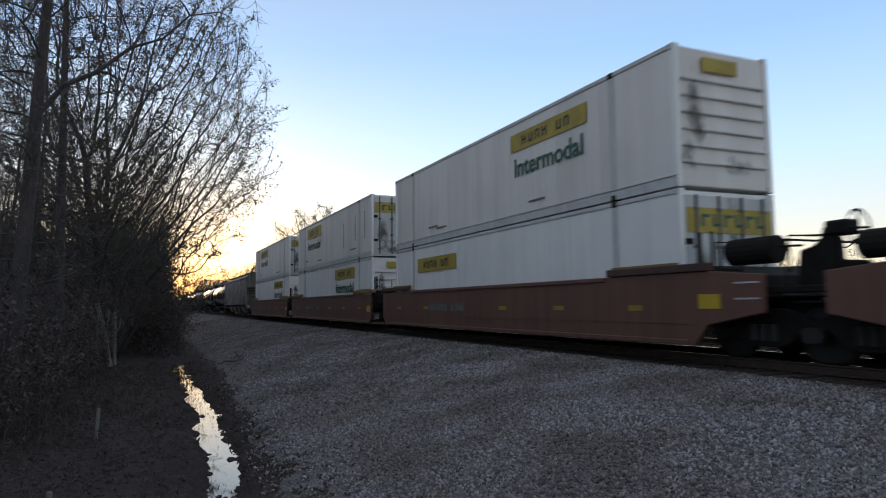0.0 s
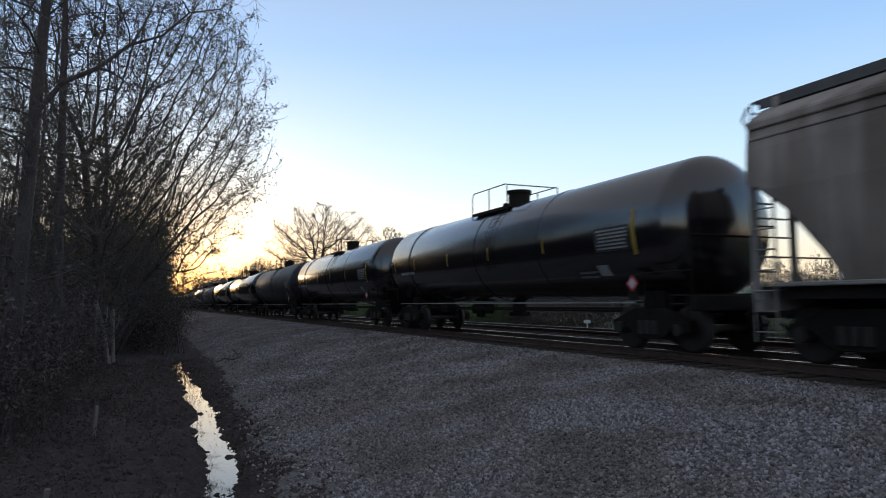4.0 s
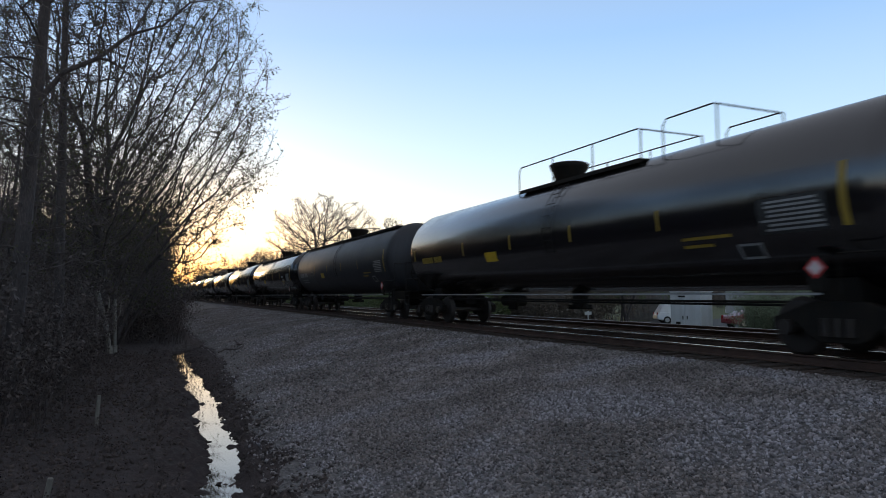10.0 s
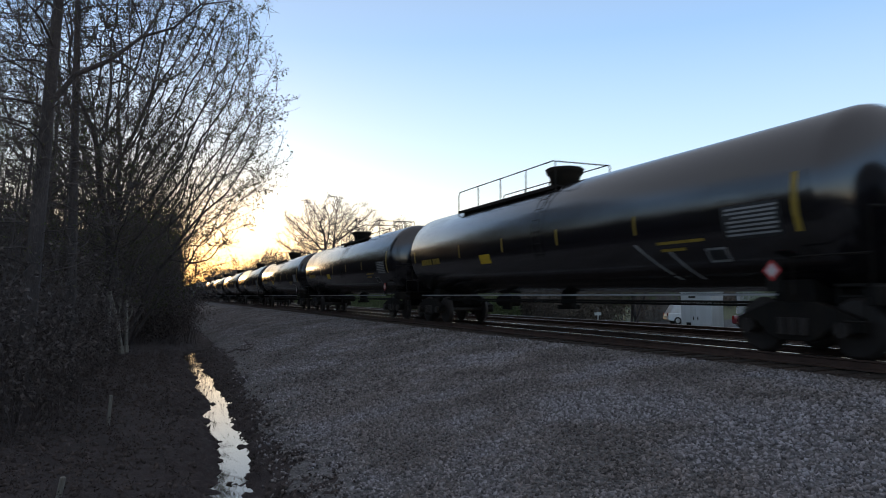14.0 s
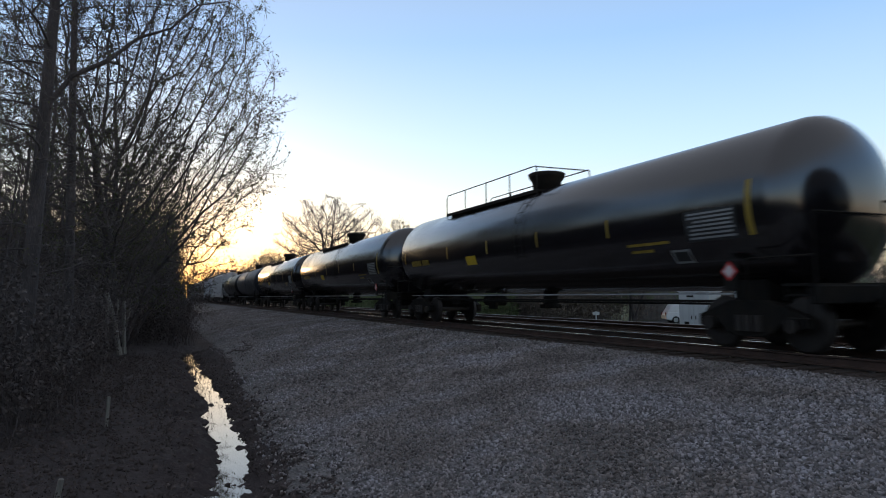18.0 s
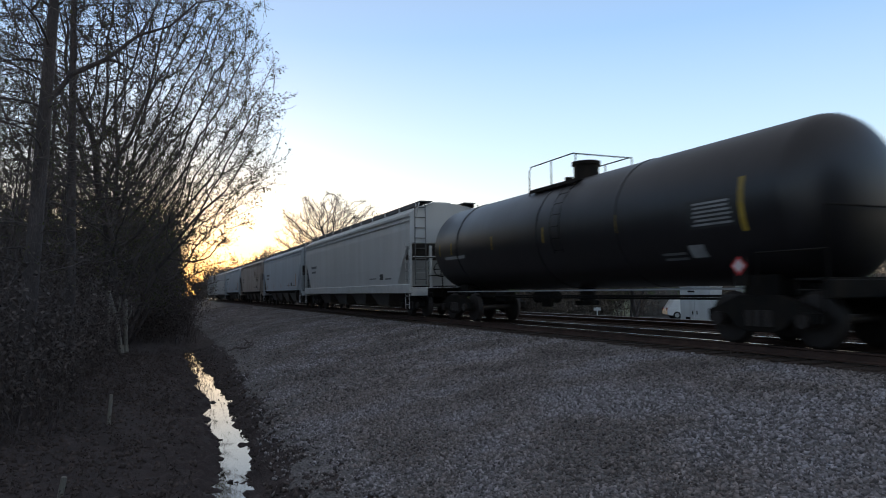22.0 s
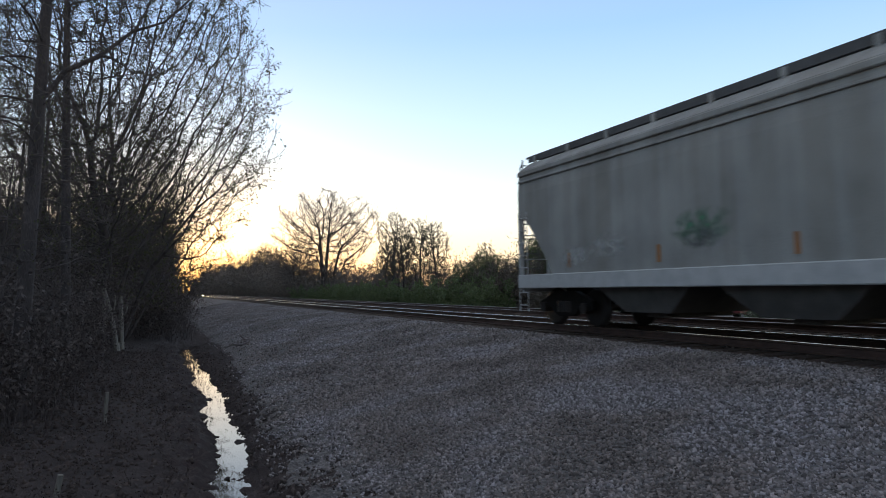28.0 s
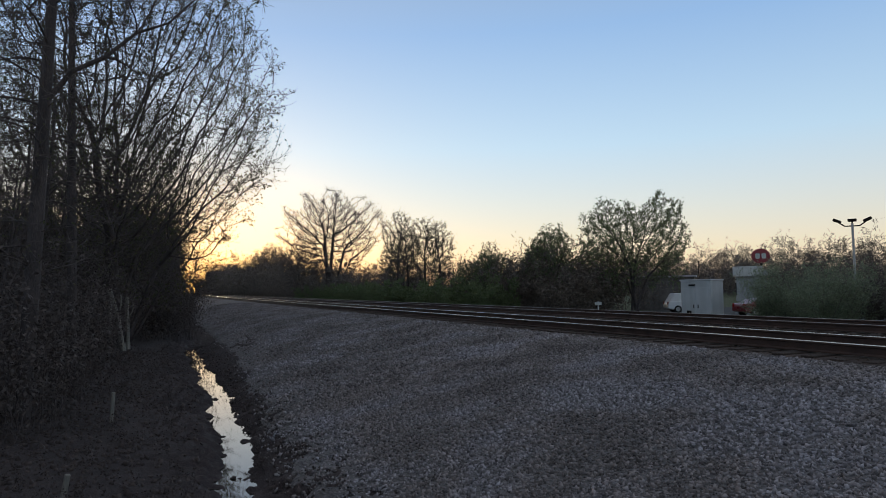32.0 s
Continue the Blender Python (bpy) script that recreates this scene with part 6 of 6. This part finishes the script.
        part("step_edge", boxed((-1.2, -10.9, 1.13), (0.05, 1.3, 0.04)), GALVANISED, c)
    return rides(c, s)


WELL_DARK = material("dark_red_brown_paint", (0.09, 0.042, 0.03), rough=0.7, vary=0.3)
STACK = 19.42
CENTRE = 9.87 + 8.075
for i in range(3):
    c = CENTRE + STACK * i
    well_unit(c, "red-brown articulated well car loaded with two white containers", i == 0, i == 2)
    up = ((-5.2, -1.6, 2.02, 2.52), (1.7, 5.35, 1.95, 2.6), (1.2, 4.9, 1.95, 2.6))[i]
    lo = ((2.2, 5.65, 1.88, 2.4), (-5.3, -1.55, 2.05, 2.6), (-5.6, -1.9, 2.05, 2.6))[i]
    container(c, 0.34, "white lower container with a yellow panel, sunk in the well car", lo, (None, 1.35, 1.35)[i], ("doors", "front", "front")[i], False, 2 * i + 1)
    container(c, 3.27, "grey-white upper container with a yellow panel and green lettering", up, (1.3, 1.25, 1.25)[i], ("front", "doors", "doors")[i], True, 2 * i)
well_unit(CENTRE - STACK - 1.9, "red-brown well car ahead of the stacked containers", False, True)

TAUPE = material("weathered_taupe_paint", (0.42, 0.365, 0.33), rough=0.75, vary=0.25, scale=0.6, bump=0.08, dirt=(0.22, 0.18, 0.155), streak=0.75, broad=1.0)
TAUPE_RAIL = material("rubbed_taupe_paint", (0.33, 0.30, 0.275), rough=0.7, vary=0.3)
PALE_GREY = material("pale_grey_car_paint", (0.53, 0.53, 0.52), rough=0.6, vary=0.12, scale=0.4, bump=0.05, streak=0.14, broad=0.8)
BLUE_GREY = material("blue_grey_car_paint", (0.46, 0.50, 0.535), rough=0.6, vary=0.12, scale=0.35, bump=0.05, streak=0.14, broad=0.8)
TAN = material("dusty_tan_car_paint", (0.47, 0.40, 0.345), rough=0.7, vary=0.2, scale=0.4, bump=0.05, streak=0.25, broad=0.9)
WORN_GREY = material("worn_grey_car_paint", (0.44, 0.435, 0.41), rough=0.75, vary=0.28, scale=0.9, bump=0.06, streak=0.45, broad=1.3, grime=(0.55, 0.5, 0.44))
GRIME = material("grimy_chute_steel", (0.14, 0.125, 0.112), rough=0.8, vary=0.4)
SILL_WHITE = material("pale_sill_paint", (0.56, 0.56, 0.545), rough=0.6, vary=0.2, bump=0.05)

BOUNDS = [68.35, 89.7, 108.2, 126.6, 144.8, 165.35, 185.9, 207.0, 227.6, 248.3, 268.3, 289.1, 309.5, 330.1, 350.7, 370.9, 391.4, 411.7, 432.4, 451.0, 469.3]
hopper_car(BOUNDS[1] - BOUNDS[0], TAUPE, "weathered grey-brown covered hopper with streaked sides", (BOUNDS[0] + BOUNDS[1]) / 2, 3, True, sill_mat=TAUPE_RAIL, end_mat=GRIME, tall=-0.06)
TANKS = {   # half length of the shell, paint, radius, rails, manway, walkway, round manway, label
    "standard": (8.78, BLACK_PAINT, 1.53, ((-0.7, 5.6),), 0.2, (-0.7, 5.6), False, "long glossy black tank car with a flared manway"),
    "double": (8.78, BLACK_PAINT, 1.53, ((-3.5, 1.7), (-5.65, -4.2)), 0.5, (-3.5, 1.7), False, "long glossy black tank car with two top handrails"),
    "dull": (8.95, GREY_TANK, 1.48, ((-0.8, 0.1), (1.1, 6.05)), 0.4, (-0.8, 6.05), False, "long dull grey-black tank car with a flared manway"),
    "full": (8.75, BLACK_PAINT, 1.53, ((-8.5, -0.4), (0.3, 9.0)), 0.0, (-8.6, 8.9), False, "long black tank car with full-length top handrails"),
    "bare": (8.9, GREY_TANK, 1.53, ((-0.9, 0.9), (7.9, 8.8)), 0.0, (-8.8, 8.8), False, "long dull tank car with a full-length top walkway"),
    "long": (9.0, BLACK_PAINT, 1.53, ((-0.5, 5.8),), 0.4, (-0.5, 5.8), False, "extra long glossy black tank car with a flared manway"),
    "slate": (7.85, GREY_TANK, 1.50, ((-1.5, 0.8),), -0.1, (-1.5, 1.2), True, "short dull slate tank car with a round manway"),
    "pale": (7.65, PALE_TANK, 1.50, ((-0.7, 1.65),), -0.3, (-0.7, 1.65), True, "short faded grey tank car with a round manway"),
    "short": (7.75, BLACK_PAINT, 1.50, ((-0.8, 1.5),), 0.0, (-0.8, 1.5), True, "short glossy black tank car with a round manway"),
    "dusty": (7.2, WORN_BLACK, 1.48, ((-0.8, 1.5),), 0.0, (-0.8, 1.5), True, "short dusty black tank car with a round manway")}
ORDER = {1: "short", 2: "short", 3: "slate", 6: "dull", 7: "double", 8: "bare", 9: "full", 12: "double", 14: "double", 17: "long", 18: "pale", 19: "dusty"}
SHIFT = {3: 0.2, 6: 0.5, 8: 0.2, 9: 0.2, 16: 0.42, 17: 0.7, 18: 0.66, 19: 0.35}
made = {}
for i in range(1, 20):
    key = ORDER.get(i, "standard")
    mid = (BOUNDS[i] + BOUNDS[i + 1]) / 2 + SHIFT.get(i, 0.12)
    if key in made:
        twin = rides(copy_thing(made[key], pose(TRACK_X, mid, 0)), mid)
        if i in (10, 11):
            TANK_R, TANK_Z = 1.53, 2.585
            tagged(twin, "long glossy black tank car with two white paint smears")
            on_tank(twin, "paint_smear", -5.35, -5.25, 1.3, 2.05, STENCIL_WHITE, "white paint smear", -1, 0.01, 0.75)
            on_tank(twin, "paint_smear", -5.95, -5.85, 1.3, 1.85, STENCIL_WHITE, "white paint smear", -1, 0.01, 0.4)
    else:
        half, paint, radius, rails, dome_y, walkway, rnd, lab = TANKS[key]
        made[key] = tank_car(half, paint, key, lab, mid, i * 7, radius, rails, dome_y, walkway, rnd)

HOPPERS = [(469.3, 490.8, PALE_GREY, "long pale grey covered hopper with a white sill", SILL_WHITE, False, 0.1), (490.8, 509.7, BLUE_GREY, "blue-grey covered hopper with orange marks", BLUE_GREY, False, 0.0),
           (509.7, 528.0, TAN, "dusty tan covered hopper", None, False, 0.0), (528.0, 547.0, BLUE_GREY, "plain blue-grey covered hopper with black stencils", None, False, 0.0),
           (547.0, 565.75, PALE_GREY, "pale grey covered hopper with a light sill", SILL_WHITE, False, 0.0), (565.75, 583.5, WORN_GREY, "worn grey covered hopper with graffiti, last of the train", SILL_WHITE, True, 0.08)]
for k, (a, b, paint, lab, sillm, graf, tall) in enumerate(HOPPERS):
    hopper_car(b - a, paint, lab, (a + b) / 2, 40 + k, False, graf, sillm, GRIME, tall)


def motions():
    """The train rolls by at one steady pace, its wheels turning."""
    turning = {}
    for ob in [o for o in scene.objects if o.name.startswith("wheelset")]:
        y = round(ob.location.y, 2)
        if y not in turning:
            walk(ob, [(k / FPS, pose(0, y, 0.46, math.degrees(SPEED * k / FPS / 0.462))) for k in range(int(SECONDS * FPS) + 1)])
            turning[y] = ob.animation_data
        else:
            ob.rotation_mode = "QUATERNION"
            same = ob.animation_data_create()
            same.action = turning[y].action
            same.action_slot = turning[y].action_slot
    for ob, s, z in MOVING:
        walk(ob, [(0.0, pose(TRACK_X, s, z)), (SECONDS, pose(TRACK_X, s - SPEED * SECONDS, z))])


motions()
